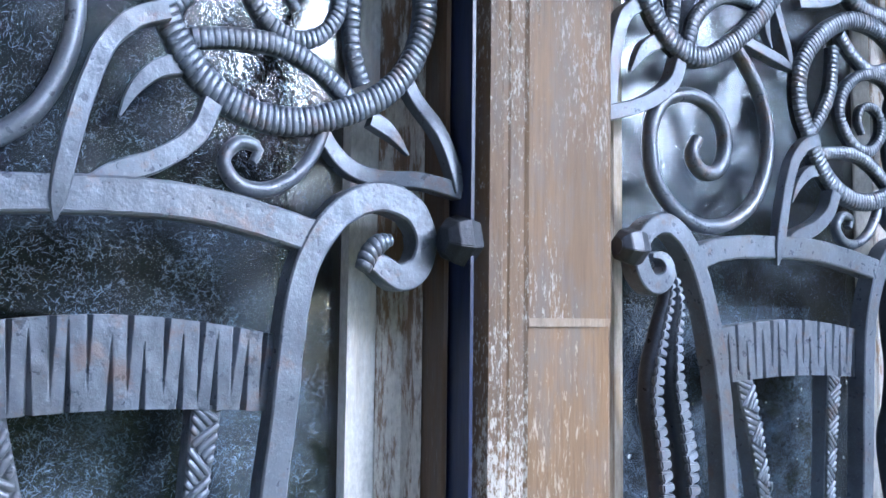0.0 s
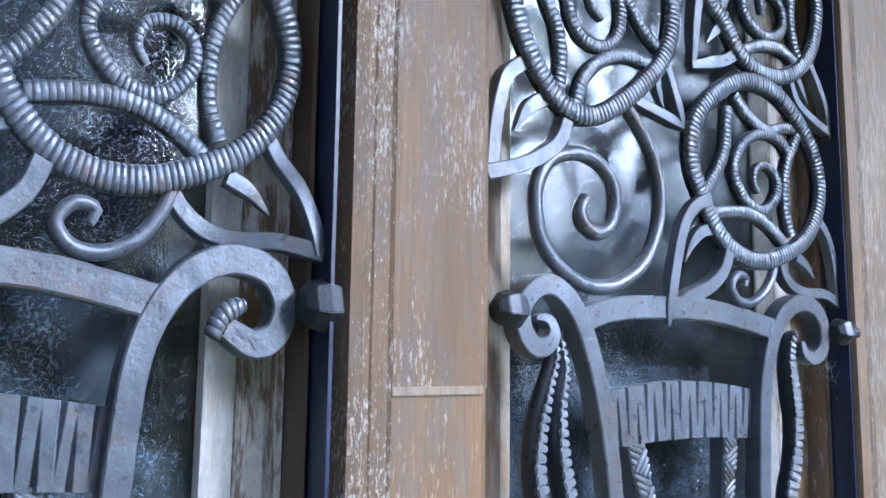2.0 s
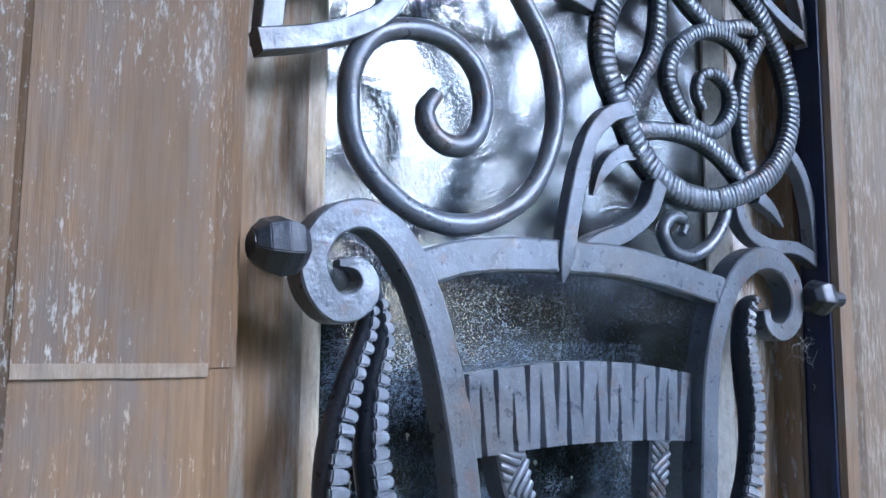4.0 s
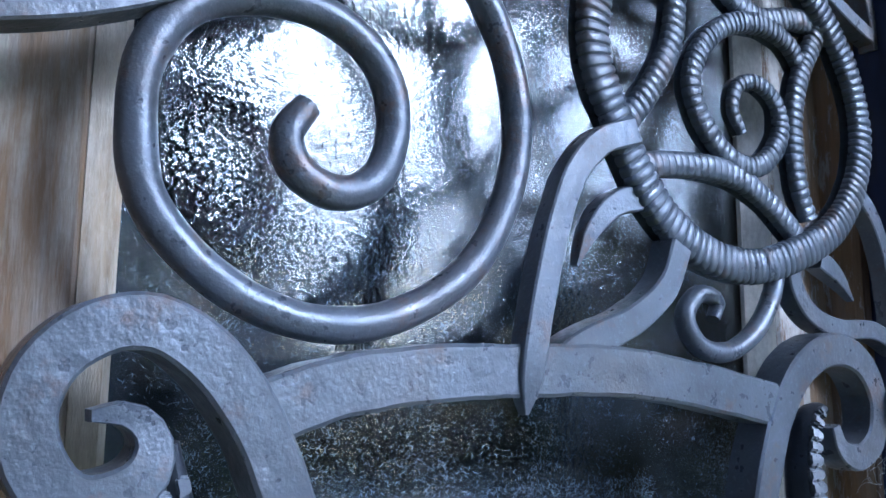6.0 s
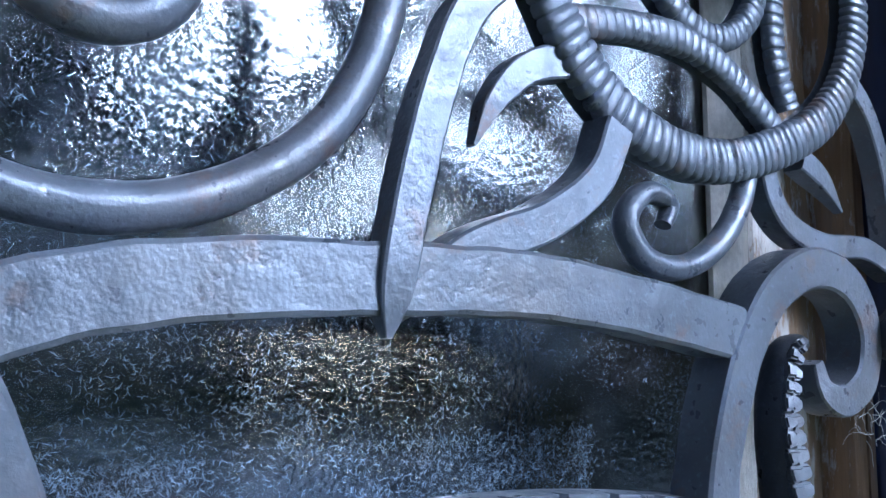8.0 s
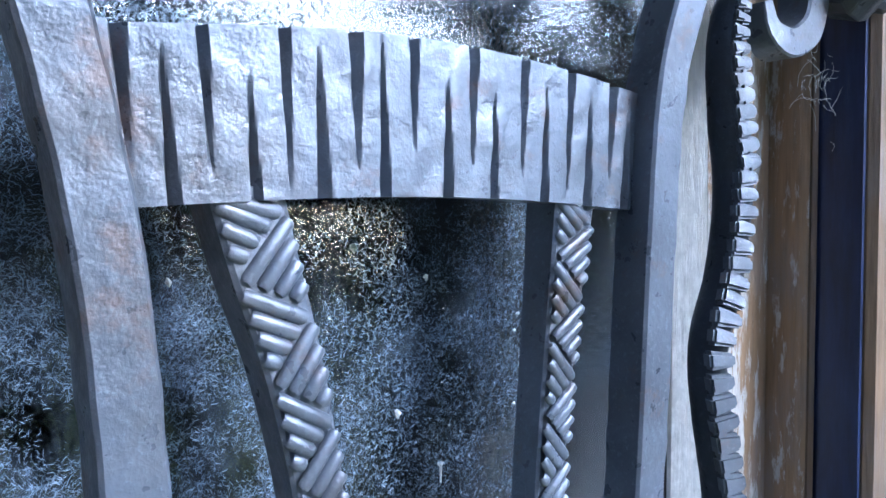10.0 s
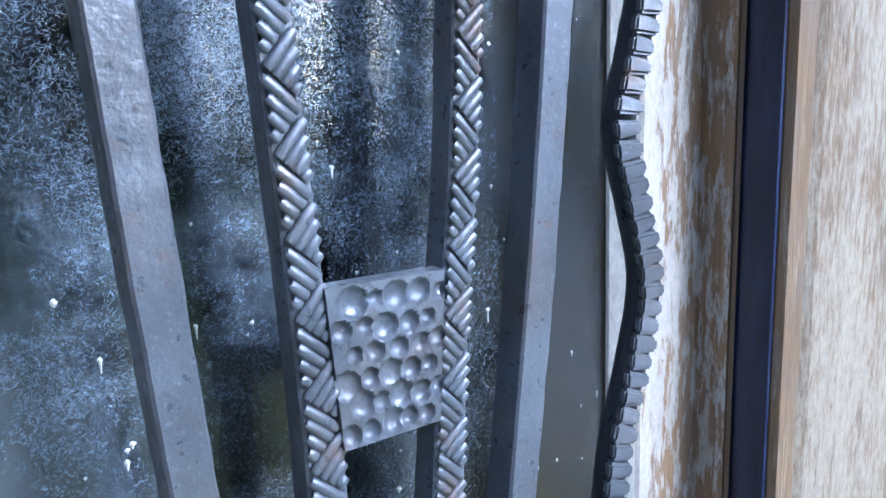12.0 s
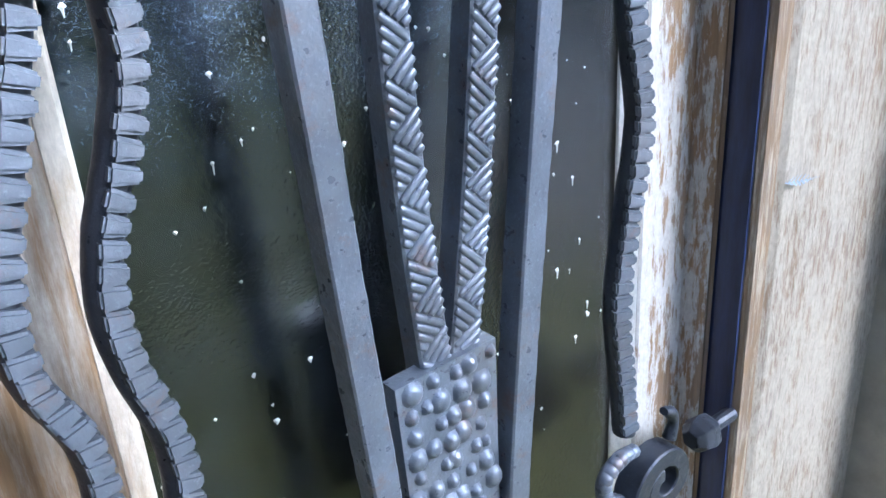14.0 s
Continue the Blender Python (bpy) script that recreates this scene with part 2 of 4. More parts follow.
def spline(points, step, closed=False):
    """Even samples along a smooth curve through the points (tuples of any length)."""
    p = [np.array(q, float) for q in points]
    n = len(p)
    fine = []
    for i in range(n if closed else n - 1):
        a = p[(i - 1) % n] if closed or i > 0 else 2 * p[0] - p[1]
        b, c = p[i], p[(i + 1) % n]
        d = p[(i + 2) % n] if closed or i + 2 < n else 2 * p[n - 1] - p[n - 2]
        k = [0.0]
        for q, r in ((a, b), (b, c), (c, d)):
            k.append(k[-1] + max(np.linalg.norm((r - q)[:2]), 1e-6) ** 0.5)
        for s in np.linspace(k[1], k[2], 24, endpoint=False):
            a1 = (k[1] - s) / (k[1] - k[0]) * a + (s - k[0]) / (k[1] - k[0]) * b
            a2 = (k[2] - s) / (k[2] - k[1]) * b + (s - k[1]) / (k[2] - k[1]) * c
            a3 = (k[3] - s) / (k[3] - k[2]) * c + (s - k[2]) / (k[3] - k[2]) * d
            b1 = (k[2] - s) / (k[2] - k[0]) * a1 + (s - k[0]) / (k[2] - k[0]) * a2
            b2 = (k[3] - s) / (k[3] - k[1]) * a2 + (s - k[1]) / (k[3] - k[1]) * a3
            fine.append((k[2] - s) / (k[2] - k[1]) * b1 + (s - k[1]) / (k[2] - k[1]) * b2)
    fine.append(p[0] if closed else p[-1])
    fine = np.array(fine)
    run = np.concatenate([[0], np.cumsum(np.linalg.norm(np.diff(fine[:, :2], axis=0), axis=1))])
    m = max(4, int(run[-1] / step))
    at = np.linspace(0, run[-1], m + 1)
    res = np.stack([np.interp(at, run, fine[:, j]) for j in range(fine.shape[1])], 1)
    return (res[:-1] if closed else res), run[-1]


def rod_ring(kind, seg=16):
    """Outline of a bar's section: across -1..1, depth -1 (front)..1."""
    if kind == "round":
        return [(math.cos(2 * math.pi * i / seg), math.sin(2 * math.pi * i / seg)) for i in range(seg)]
    if kind == "half":  # flat back, domed front
        return [(math.cos(math.pi * i / (seg - 3)), -abs(math.sin(math.pi * i / (seg - 3))) ** 0.45) for i in range(seg - 2)][::-1] + [(0.9, 0.8), (-0.9, 0.8)][::-1]
    c = 0.14  # square bar with softened arrises
    return [(-1, -1 + c), (-1 + c, -1), (1 - c, -1), (1, -1 + c), (1, 1), (-1, 1)]


def bar(points, width, depth, y, kind="flat", step=0.004, closed=False, rib=0.0, rib_depth=0.2, wobble=0.0, tail=None):
    """A forged bar along points (x, z[, width factor[, y offset]]); its front lies at y."""
    pts = [(q[0], q[1], q[2] if len(q) > 2 else 1.0, q[3] if len(q) > 3 else 0.0) for q in points]
    if rib:
        step = rib / 6
    c, length = spline(pts, step, closed)
    n = len(c)
    if closed:
        tan = np.roll(c, -1, 0)[:, :2] - np.roll(c, 1, 0)[:, :2]
    else:
        tan = np.gradient(c[:, :2], axis=0)
    tan /= np.maximum(np.linalg.norm(tan, axis=1, keepdims=True), 1e-9)
    ring = rod_ring(kind)
    bm = bmesh.new()
    rows = []
    for i in range(n):
        w, d = width / 2 * c[i, 2], depth / 2 * (0.35 + 0.65 * c[i, 2])
        if wobble:
            f = 1 + wobble * noise.noise((c[i, 0] * 90, y * 40, c[i, 1] * 90))
            w, d = w * f, d * f
        notch = 1.0
        if rib:
            ph = i % 6
            notch = 1.0 - rib_depth * (1.0 if ph == 0 else 0.4 if ph == 1 else 0.15 if ph == 5 else 0.0) * (0.75 + 0.5 * noise.noise((i * 0.37, y, c[i, 0] * 50)))
        nx, nz = -tan[i, 1], tan[i, 0]
        row = []
        for a, e in ring:
            k = notch if e < 0.5 else 1.0
            row.append(bm.verts.new((c[i, 0] + nx * a * w * k, y + depth / 2 + c[i, 3] + e * d * k, c[i, 1] + nz * a * w * k)))
        rows.append(row)
    m = len(ring)
    for i in range(n if closed else n - 1):
        r0, r1 = rows[i], rows[(i + 1) % n]
        for j in range(m):
            bm.faces.new((r0[j], r0[(j + 1) % m], r1[(j + 1) % m], r1[j]))
    if not closed:
        bm.faces.new(rows[0])
        bm.faces.new(rows[-1][::-1])
    bmesh.ops.recalc_face_normals(bm, faces=bm.faces[:])
    return bm


def spiral(cx, cz, r0, r1, a0, turns, squash=1.0, n=14):
    """Points of a scroll from radius r0 in to r1, from angle a0 (degrees), anticlockwise where turns is positive."""
    res = []
    for i in range(n + 1):
        f = i / n
        r = r0 + (r1 - r0) * f ** 0.85
        a = radians(a0 + 360 * turns * f)
        res.append((cx + r * math.cos(a), cz + r * squash * math.sin(a), 1.0 - 0.4 * f))
    return res


# ---- the wood frame ----
LOW, HIGH = 0.0, 2.7


def profile(name, outline, mat, z0=LOW, z1=HIGH, parent=None, kind="structure", label="", category=""):
    """An upright moulding from its plan outline (x, y)."""
    bm = bmesh.new()
    lo = [bm.verts.new((x, y, z0)) for x, y in outline]
    n = len(lo)
    hi = [bm.verts.new((x, y, z1)) for x, y in outline]
    for i in range(n):
        bm.faces.new((lo[i], lo[(i + 1) % n], hi[(i + 1) % n], hi[i]))
    bm.faces.new(lo[::-1])
    bm.faces.new(hi)
    bmesh.ops.recalc_face_normals(bm, faces=bm.faces[:])
    ob = part(name, bm, mat, parent)
    if not parent:
        tagged(ob, label, category, "", kind)
    return ob


def bay(dx, b, front, s, paint, bead):
    """Sash stiles, glass and the dark reveal of one bay, from x = 0.437 + dx to b; the right stile begins at s."""
    a = 0.437 + dx
    profile("sash_stile", [(a, 0.52), (a + 0.054, 0.52), (a + 0.056, 0.522), (a + 0.056, 0.57), (a, 0.57)], WOOD_WORN, label="worn brown wooden sash stile with bare streaks", category="sash")
    profile("sash_bead", [(a + 0.0565, 0.523), (a + 0.066, 0.523), (a + 0.069, 0.526), (a + 0.069, 0.57), (a + 0.0565, 0.57)], CREAM, label="cream painted glazing bead", category="bead")
    step = front + 0.027
    profile("sash_stile", [(s, 0.5215), (s + 0.002, 0.52), (b - 0.011, 0.52), (b - 0.0105, 0.503), (b - 0.0082, 0.4985), (b - 0.0075, 0.5365), (s, 0.5365)], paint, label="wooden sash stile with peeling pale paint", category="sash")
    profile("sash_bead", [(s - bead, 0.536), (s - bead, 0.5335 if dx == 0 else 0.5245), (s - 0.0008, 0.5212), (s - 0.0005, 0.5362), (s - bead, 0.5362)], WHITE, label="white painted glazing bead", category="bead")
    profile("stop_strip", [(b - 0.007, step + 0.001), (b - 0.005, step - 0.001), (b - 0.0035, step + 0.001), (b - 0.0035, 0.57), (b - 0.007, 0.57)], WOOD_DARK, label="thin dark wooden stop strip beside the reveal", category="trim")
    profile("reveal_lining", [(b - 0.003, front + 0.004), (b - 0.0005, front + 0.004), (b - 0.0005, 0.53), (b - 0.003, 0.53)], NAVY, label="navy blue painted reveal lining", category="trim")
    pane = part("window_pane", box(a + 0.06, s + 0.012, 0.537, 0.541, LOW + 0.1, HIGH - 0.1), GLASS)
    pane.visible_shadow = False
    profile("window_lining", [(s, 0.5415), (b - 0.008, 0.5415), (b - 0.008, 0.69), (s, 0.69)], INNER, label="dull brown wooden lining behind the glass", category="lining")
    tagged(pane, "old rippled window glass with dust and cobwebs", "window", "", "structure")


MULLION = [(0.3065, 0.464), (0.311, 0.4515), (0.3135, 0.446), (0.322, 0.4445), (0.3235, 0.4455), (0.327, 0.4455), (0.3285, 0.4445), (0.3395, 0.4445), (0.342, 0.443), (0.403, 0.443), (0.4145, 0.4455), (0.424, 0.454), (0.431, 0.462), (0.4365, 0.472), (0.437, 0.57), (0.306, 0.57)]
profile("mullion_moulding", MULLION[:9] + [(0.342, 0.57), (0.306, 0.57)], WOOD_FLECK, label="brown painted mullion moulding with flaking pale edges", category="mullion")
FLAT = [(0.3423, 0.4432)] + MULLION[9:15] + [(0.3423, 0.57)]
profile("mullion", FLAT, WOOD, 1.457, HIGH, label="brown painted wooden mullion with scratches", category="mullion")
profile("mullion", [(x - (0.0006 if x > 0.4 else 0), y + (0.0012 if y < 0.5 else 0)) for x, y in FLAT], WOOD_TAN, LOW, 1.4568, label="smoother tan painted lower part of the mullion", category="mullion")
profile("mullion_joint", [(0.3424, 0.4427), (0.403, 0.4427), (0.4143, 0.4452), (0.4143, 0.452), (0.342, 0.452)], WHITE_WORN, 1.4535, 1.459, label="pale smear of filler along the mullion's joint", category="trim")
bay(0.0, 0.928, 0.47, 0.866, PEELING, 0.011)
bay(-0.622, 0.306, 0.447, 0.276, WOOD_PALE, 0.02)
profile("jamb_edge", [(0.928, 0.473), (0.9305, 0.4685), (0.945, 0.467), (0.9485, 0.47), (0.9485, 0.57), (0.928, 0.57)], WOOD_EDGE, label="tan wooden moulding along the jamb's edge", category="trim")
profile("jamb", [(0.949, 0.4705), (0.956, 0.4665), (0.985, 0.464), (1.12, 0.462), (1.12, 0.57), (0.949, 0.57)], WOOD_GREY,
        label="weathered grey-brown wooden door jamb with bare grain", category="jamb")
profile("jamb", [(-0.36, 0.45), (-0.185, 0.45), (-0.185, 0.57), (-0.36, 0.57)], WOOD, label="brown painted wooden door jamb", category="jamb")

# plain walls round the door, and an added near-black room behind the glass
wall = part("wall_right", box(1.12, 3.5, 0.40, 0.7, 0, 3.2), STONE)
tagged(wall, "plain grey stone wall beside the door", "wall", "", "structure")
wall = part("wall_left", box(-3.0, -0.36, 0.40, 0.7, 0, 3.2), STONE)
tagged(wall, "plain grey stone wall beside the door", "wall", "", "structure")
wall = part("wall_over", box(-0.36, 1.12, 0.40, 0.7, HIGH, 3.2), STONE)
tagged(wall, "plain stone lintel over the door", "wall", "", "structure")
# closed box painted near black so that the panes stay dark
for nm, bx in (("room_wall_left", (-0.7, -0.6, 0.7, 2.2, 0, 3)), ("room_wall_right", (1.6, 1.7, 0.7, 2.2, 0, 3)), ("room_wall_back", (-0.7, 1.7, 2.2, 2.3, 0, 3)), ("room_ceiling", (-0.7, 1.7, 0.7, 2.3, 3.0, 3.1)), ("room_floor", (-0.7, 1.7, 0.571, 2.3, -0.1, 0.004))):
    tagged(part(nm, box(*bx), ROOM), "near-black room walls with the unlit hall's shade in their colour", "wall", "", "structure")
bm = bmesh.new()
bmesh.ops.create_grid(bm, x_segments=8, y_segments=8, size=400)
tagged(part("ground", bm, LAWN), "green lawn in front of the door", "ground", "", "structure")
# unseen strip, added to give the glass a grey-brown reflection on its right
path = part("mirrored_strip", box(-1.0, 14.0, -1.1, 1.1, -0.02, 0.006), GRAVEL)
path.matrix_world = Matrix.Translation((3.0, -1.2, 0)) @ Matrix.Rotation(radians(-46), 4, "Z")
tagged(path, "brown gravel strip out of view, added for the glass to mirror", "path", "", "structure")
# two unseen walls, added to keep the iron's left-facing sides dark
wall = part("light_blocker_near", box(-1.15, -0.85, -2.4, 0.399, 0, 2.749), BLOCKER_DARK)
tagged(wall, "plain dark wall out of view, added to block light from the left", "wall", "", "structure")
wall = part("light_blocker_far", box(-1.15, -0.85, -5.0, -2.401, 0, 4.5), BLOCKER_DARK)
tagged(wall, "taller dark wall out of view, added to block sky light from the left", "wall", "", "structure")

# ---- the wrought iron grille ----
FRONT = 0.473   # front of the flat bars
KNOT = 0.478    # front of the knotted rods
LEAFY = 0.486


def sucker_mesh():
    bm = box(-0.0066, 0.0066, -0.0035, 0.0035, -0.0032, 0.0032, 0.0013, 2)
    for v in bm.verts:
        v.co.z *= 1.0 - 0.22 * (v.co.x / 0.0066)
        v.co.y += 0.0006 * (v.co.z / 0.0032)
    me = bpy.data.meshes.new("sucker")
    bm.to_mesh(me)
    bm.free()
    me.materials.append(IRON_PAD)
    me.polygons.foreach_set("use_smooth", [True] * len(me.polygons))
    me.set_sharp_from_angle(angle=radians(35))
    return me


SUCKER = sucker_mesh()


def tentacle(parent, points, width, y, side, pitch, from_s=0.0, face=0.0, size=1.0, second=0.0):
    """A tapering arm of iron with a row of pads; side: where across the arm the row sits, face: degrees it turns to the right."""
    body = part("tentacle", bar(points, width, width * 1.15, y, "round", 0.006, wobble=0.05), IRON_DARK, parent, "dark iron octopus arm with a row of suckers", True)
    c, length = spline([(q[0], q[1], q[2] if len(q) > 2 else 1.0, 0) for q in points], 0.0005)
    tan = np.gradient(c[:, :2], axis=0)
    tan /= np.linalg.norm(tan, axis=1, keepdims=True)
    rng = random.Random(int(points[0][0] * 1e4) + len(points))
    s = from_s
    while s < length:
        i = min(int(s / length * (len(c) - 1)), len(c) - 1)
        grow = 0.62 + 0.38 * min(1.0, s / 0.22)
        s += pitch * grow
        nx, nz = tan[i, 1], -tan[i, 0]
        if nx < 0:
            nx, nz = -nx, -nz
        w = width / 2 * c[i, 2]
        a = radians(face)
        rows = [(side, 1.0)] if s > second else [(side, 0.6), (side + 0.6, 0.6)]
        for across, small in rows:
            pad(body, c, i, nx, nz, across, w, y, width, a, s, grow, pitch, size, small, rng)
    return body


def pad(body, c, i, nx, nz, side, w, y, width, a, s, grow, pitch, size, small, rng):
    ob = new("sucker", SUCKER)
    ob.parent = body
    k = side * w
    ob.matrix_basis = Matrix.Translation((c[i, 0] + nx * k, y + width * 0.575 - math.sqrt(max(0.05, 1.0 - side * side)) * w * 1.1, c[i, 1] + nz * k)) @ Matrix.Rotation(math.atan2(nz, nx) * -1 + rng.uniform(-0.12, 0.12), 4, "Y") @ Matrix.Rotation(a, 4, "Z") @ Matrix.Diagonal((size * (0.55 + 0.45 * min(1.0, s / 0.15)) * small * c[i, 2] * rng.uniform(0.9, 1.1), size, 1.03 * pitch / 0.0076 * grow * rng.uniform(0.88, 1.08), 1))


def woven(parent, centre, widths, y):
    """A flat bar with a plait of diagonal rods on its face."""
    pts = [(x, z, w / widths[0], 0) for (x, z), w in zip(centre, widths)]
    strip = part("woven_bar", bar([(q[0], q[1], q[2]) for q in pts], widths[0], 0.016, y + 0.003), IRON, parent, "iron bar with a plaited rod pattern", True)
    c, length = spline(pts, 0.001)

    def place(s, a):  # s along, a across -1..1
        i = min(max(s / length, 0), 1) * (len(c) - 1)
        j = min(int(i), len(c) - 2)
        p = c[j] + (c[j + 1] - c[j]) * (i - j)
        d = c[j + 1, :2] - c[j, :2]
        d /= np.linalg.norm(d)
        w = widths[0] / 2 * p[2]
        return Vector((p[0] + d[1] * a * w, y + 0.003, p[1] - d[0] * a * w))
    s, flip = -0.008, 1
    while s < length - 0.004:
        w = widths[0] / 2 * np.interp(s, [0, length], [1, widths[-1] / widths[0]])
        h = 1.45 * w
        rods = 5
        for k in range(rods):
            f = (k + 0.5) / rods
            s0, a0 = s - h + 2 * h * f, -flip
            s1, a1 = s0 + h * (1 - f), -flip + 2 * flip * (1 - f)
            if s1 < 0.002 or s1 > length:
                continue
            p0, p1 = place(s0, a0), place(s1, a1)
            ax = (p1 - p0)
            if ax.length < 0.003:
                continue
            ax.normalize()
            nrm = ax.cross(Vector((0, 1, 0)))
            r = h / rods * 0.74
            p0, p1 = p0 + ax * r * 0.45, p1 - ax * r * 0.45
            prev = None
            bm = bmesh.new()
            for p, sc in ((p0, 0.75), (p0 + ax * r * 0.5, 1), (p1 - ax * r * 0.5, 1), (p1, 0.75)):
                row = [bm.verts.new(p + nrm * r * sc * math.cos(q) + Vector((0, -1, 0)) * r * 0.7 * sc * math.sin(q)) for q in (0, 0.45, 0.9, 1.35, 1.79, 2.24, 2.69, 3.14)]
                if prev:
                    for q in range(7):
                        bm.faces.new((prev[q], prev[q + 1], row[q + 1], row[q]))
                prev = row
            bmesh.ops.recalc_face_normals(bm, faces=bm.faces[:])
            part("plait_rod", bm, IRON, strip, "", True)
        s += h
        flip = -flip


def slab(name, parent, corner, depth_at, y, thick, nu, nv, label):
    """A plate between four corners (lower left, lower right, upper left, upper right), with relief."""
    bm = bmesh.new()
    (ax, az), (bx, bz), (cx, cz), (dx, dz) = corner
    grid = []
    for j in range(nv + 1):
        v = j / nv
        row = []
        for i in range(nu + 1):
            u = i / nu
            x = (ax * (1 - u) + bx * u) * (1 - v) + (cx * (1 - u) + dx * u) * v
            z = (az * (1 - u) + bz * u) * (1 - v) + (cz * (1 - u) + dz * u) * v
            row.append(bm.verts.new((x, y + depth_at(u, v), z)))
        grid.append(row)
    for j in range(nv):
        for i in range(nu):
            bm.faces.new((grid[j][i], grid[j][i + 1], grid[j + 1][i + 1], grid[j + 1][i]))
    edge = [grid[0][i] for i in range(nu + 1)] + [grid[j][nu] for j in range(1, nv + 1)] + [grid[nv][i] for i in range(nu - 1, -1, -1)] + [grid[j][0] for j in range(nv - 1, 0, -1)]
    back = [bm.verts.new((v.co.x, y + thick, v.co.z)) for v in edge]
    n = len(edge)
    for i in range(n):
        bm.faces.new((edge[i], edge[(i + 1) % n], back[(i + 1) % n], back[i]))
    bmesh.ops.recalc_face_normals(bm, faces=bm.faces[:])
    return part(name, bm, IRON, parent, label, True)


def boss(parent, x, y, z, x_to, r=0.0135):
    bm = bmesh.new()
    rings = [(-1.0, 0.55), (-0.62, 0.92), (0.0, 1.1), (0.55, 0.98), (0.95, 0.6)]
    prev = None
    for s, k in rings:
        row = [bm.verts.new((x + s * r, y + r * k * math.sin(radians(60 * i + 14)), z + r * k * math.cos(radians(60 * i + 14)))) for i in range(6)]
        if prev:
            for i in range(6):
                bm.faces.new((prev[i], prev[(i + 1) % 6], row[(i + 1) % 6], row[i]))
        else:
            bm.faces.new(row)
        prev = row
    bm.faces.new(prev)
    bmesh.ops.bevel(bm, geom=bm.edges[:], offset=0.0005, segments=2, affect="EDGES")
    bmesh.ops.recalc_face_normals(bm, faces=bm.faces[:])
    ob = part("boss", bm, IRON_DARK, parent, "dark faceted iron boss")
    bm = bmesh.new()
    bmesh.ops.create_cone(bm, cap_ends=True, segments=12, radius1=0.006, radius2=0.006, depth=1)
    for v in bm.verts:
        v.co = Vector((x + (x_to - x) * (v.co.z + 0.5), y + v.co.x, z + v.co.y))
    part("pin", bm, IRON_DARK, ob)


def grille(whole):
    """The ironwork of one bay. whole: whether the arm on its right still hangs there."""
    g = new("iron_grille")
    g.location = (0.68, FRONT, 0.6)
    hold = new("hold")  # parts are laid out in the place's own coordinates

    def rod(name, pts, w, d, y, kind="flat", rib=0.0, closed=False, mat=IRON, label="", wobble=0.055, step=0.004, rd=0.17):
        return part(name, bar(pts, w, d, y, kind, step, closed, rib, rd, wobble), mat, g, label, True)

    RIB = 0.0047
    # plain scroll
    rod("scroll", [(0.554, 1.607, 0.8), (0.547, 1.596, 0.95), (0.551, 1.585), (0.566, 1.579), (0.581, 1.586), (0.588, 1.606), (0.583, 1.626), (0.566, 1.639), (0.542, 1.642), (0.514, 1.632), (0.501, 1.613), (0.499, 1.592), (0.503, 1.570), (0.516, 1.554), (0.536, 1.541), (0.558, 1.535), (0.580, 1.536), (0.602, 1.544), (0.623, 1.559), (0.637, 1.580), (0.645, 1.606), (0.644, 1.632), (0.635, 1.656), (0.619, 1.677), (0.600, 1.696, 0.9)],
        0.0125, 0.0125, KNOT + 0.004, "round", label="smooth round iron rod rolled into a scroll")
    rod("branch", [(0.446, 1.612), (0.478, 1.622), (0.503, 1.634), (0.520, 1.648), (0.529, 1.668)], 0.012, 0.012, KNOT + 0.002, "flat")
    rod("leaf_bar", [(0.452, 1.612), (0.454, 1.638), (0.459, 1.668), (0.468, 1.692), (0.487, 1.707)], 0.012, 0.012, KNOT + 0.004)
    rod("thorn", [(0.510, 1.682), (0.490, 1.670, 0.8), (0.476, 1.650, 0.12)], 0.014, 0.01, KNOT + 0.004)
    # lower knot
    rod("knot_loop", [(0.684, 1.681), (0.683, 1.652), (0.696, 1.626), (0.708, 1.606), (0.725, 1.588), (0.752, 1.575), (0.786, 1.572), (0.828, 1.583), (0.863, 1.601), (0.886, 1.628), (0.894, 1.660), (0.885, 1.692), (0.865, 1.717), (0.845, 1.733), (0.821, 1.745), (0.792, 1.750), (0.760, 1.746), (0.724, 1.728), (0.696, 1.703)],
        0.0175, 0.013, KNOT - 0.002, "half", RIB, True, label="ribbed iron loop")
    rod("knot_strand", [(0.704, 1.628), (0.722, 1.648), (0.739, 1.676), (0.745, 1.718)], 0.013, 0.011, KNOT + 0.004, "half", RIB)
    rod("knot_strand", [(0.756, 1.733), (0.777, 1.717), (0.806, 1.706), (0.842, 1.714), (0.866, 1.716)], 0.013, 0.011, KNOT + 0.004, "half", RIB)
    rod("knot_spiral", [(0.847, 1.682), (0.835, 1.696), (0.812, 1.702), (0.784, 1.696), (0.760, 1.678), (0.751, 1.656), (0.763, 1.635), (0.786, 1.623), (0.806, 1.627), (0.822, 1.645), (0.820, 1.661, 0.85), (0.805, 1.669, 0.75), (0.788, 1.664, 0.7), (0.783, 1.651, 0.62), (0.790, 1.640, 0.5)],
        0.0115, 0.011, KNOT + 0.003, "half", RIB * 0.9, label="ribbed iron spiral")
    rod("knot_strand", [(0.866, 1.716), (0.851, 1.695), (0.838, 1.672), (0.833, 1.648), (0.834, 1.622), (0.842, 1.602)], 0.0125, 0.011, KNOT + 0.002, "half", RIB)
    rod("knot_strand", [(0.716, 1.612), (0.748, 1.617), (0.779, 1.617), (0.806, 1.608), (0.832, 1.592)], 0.0125, 0.011, KNOT + 0.003, "half", RIB, rd=0.1)
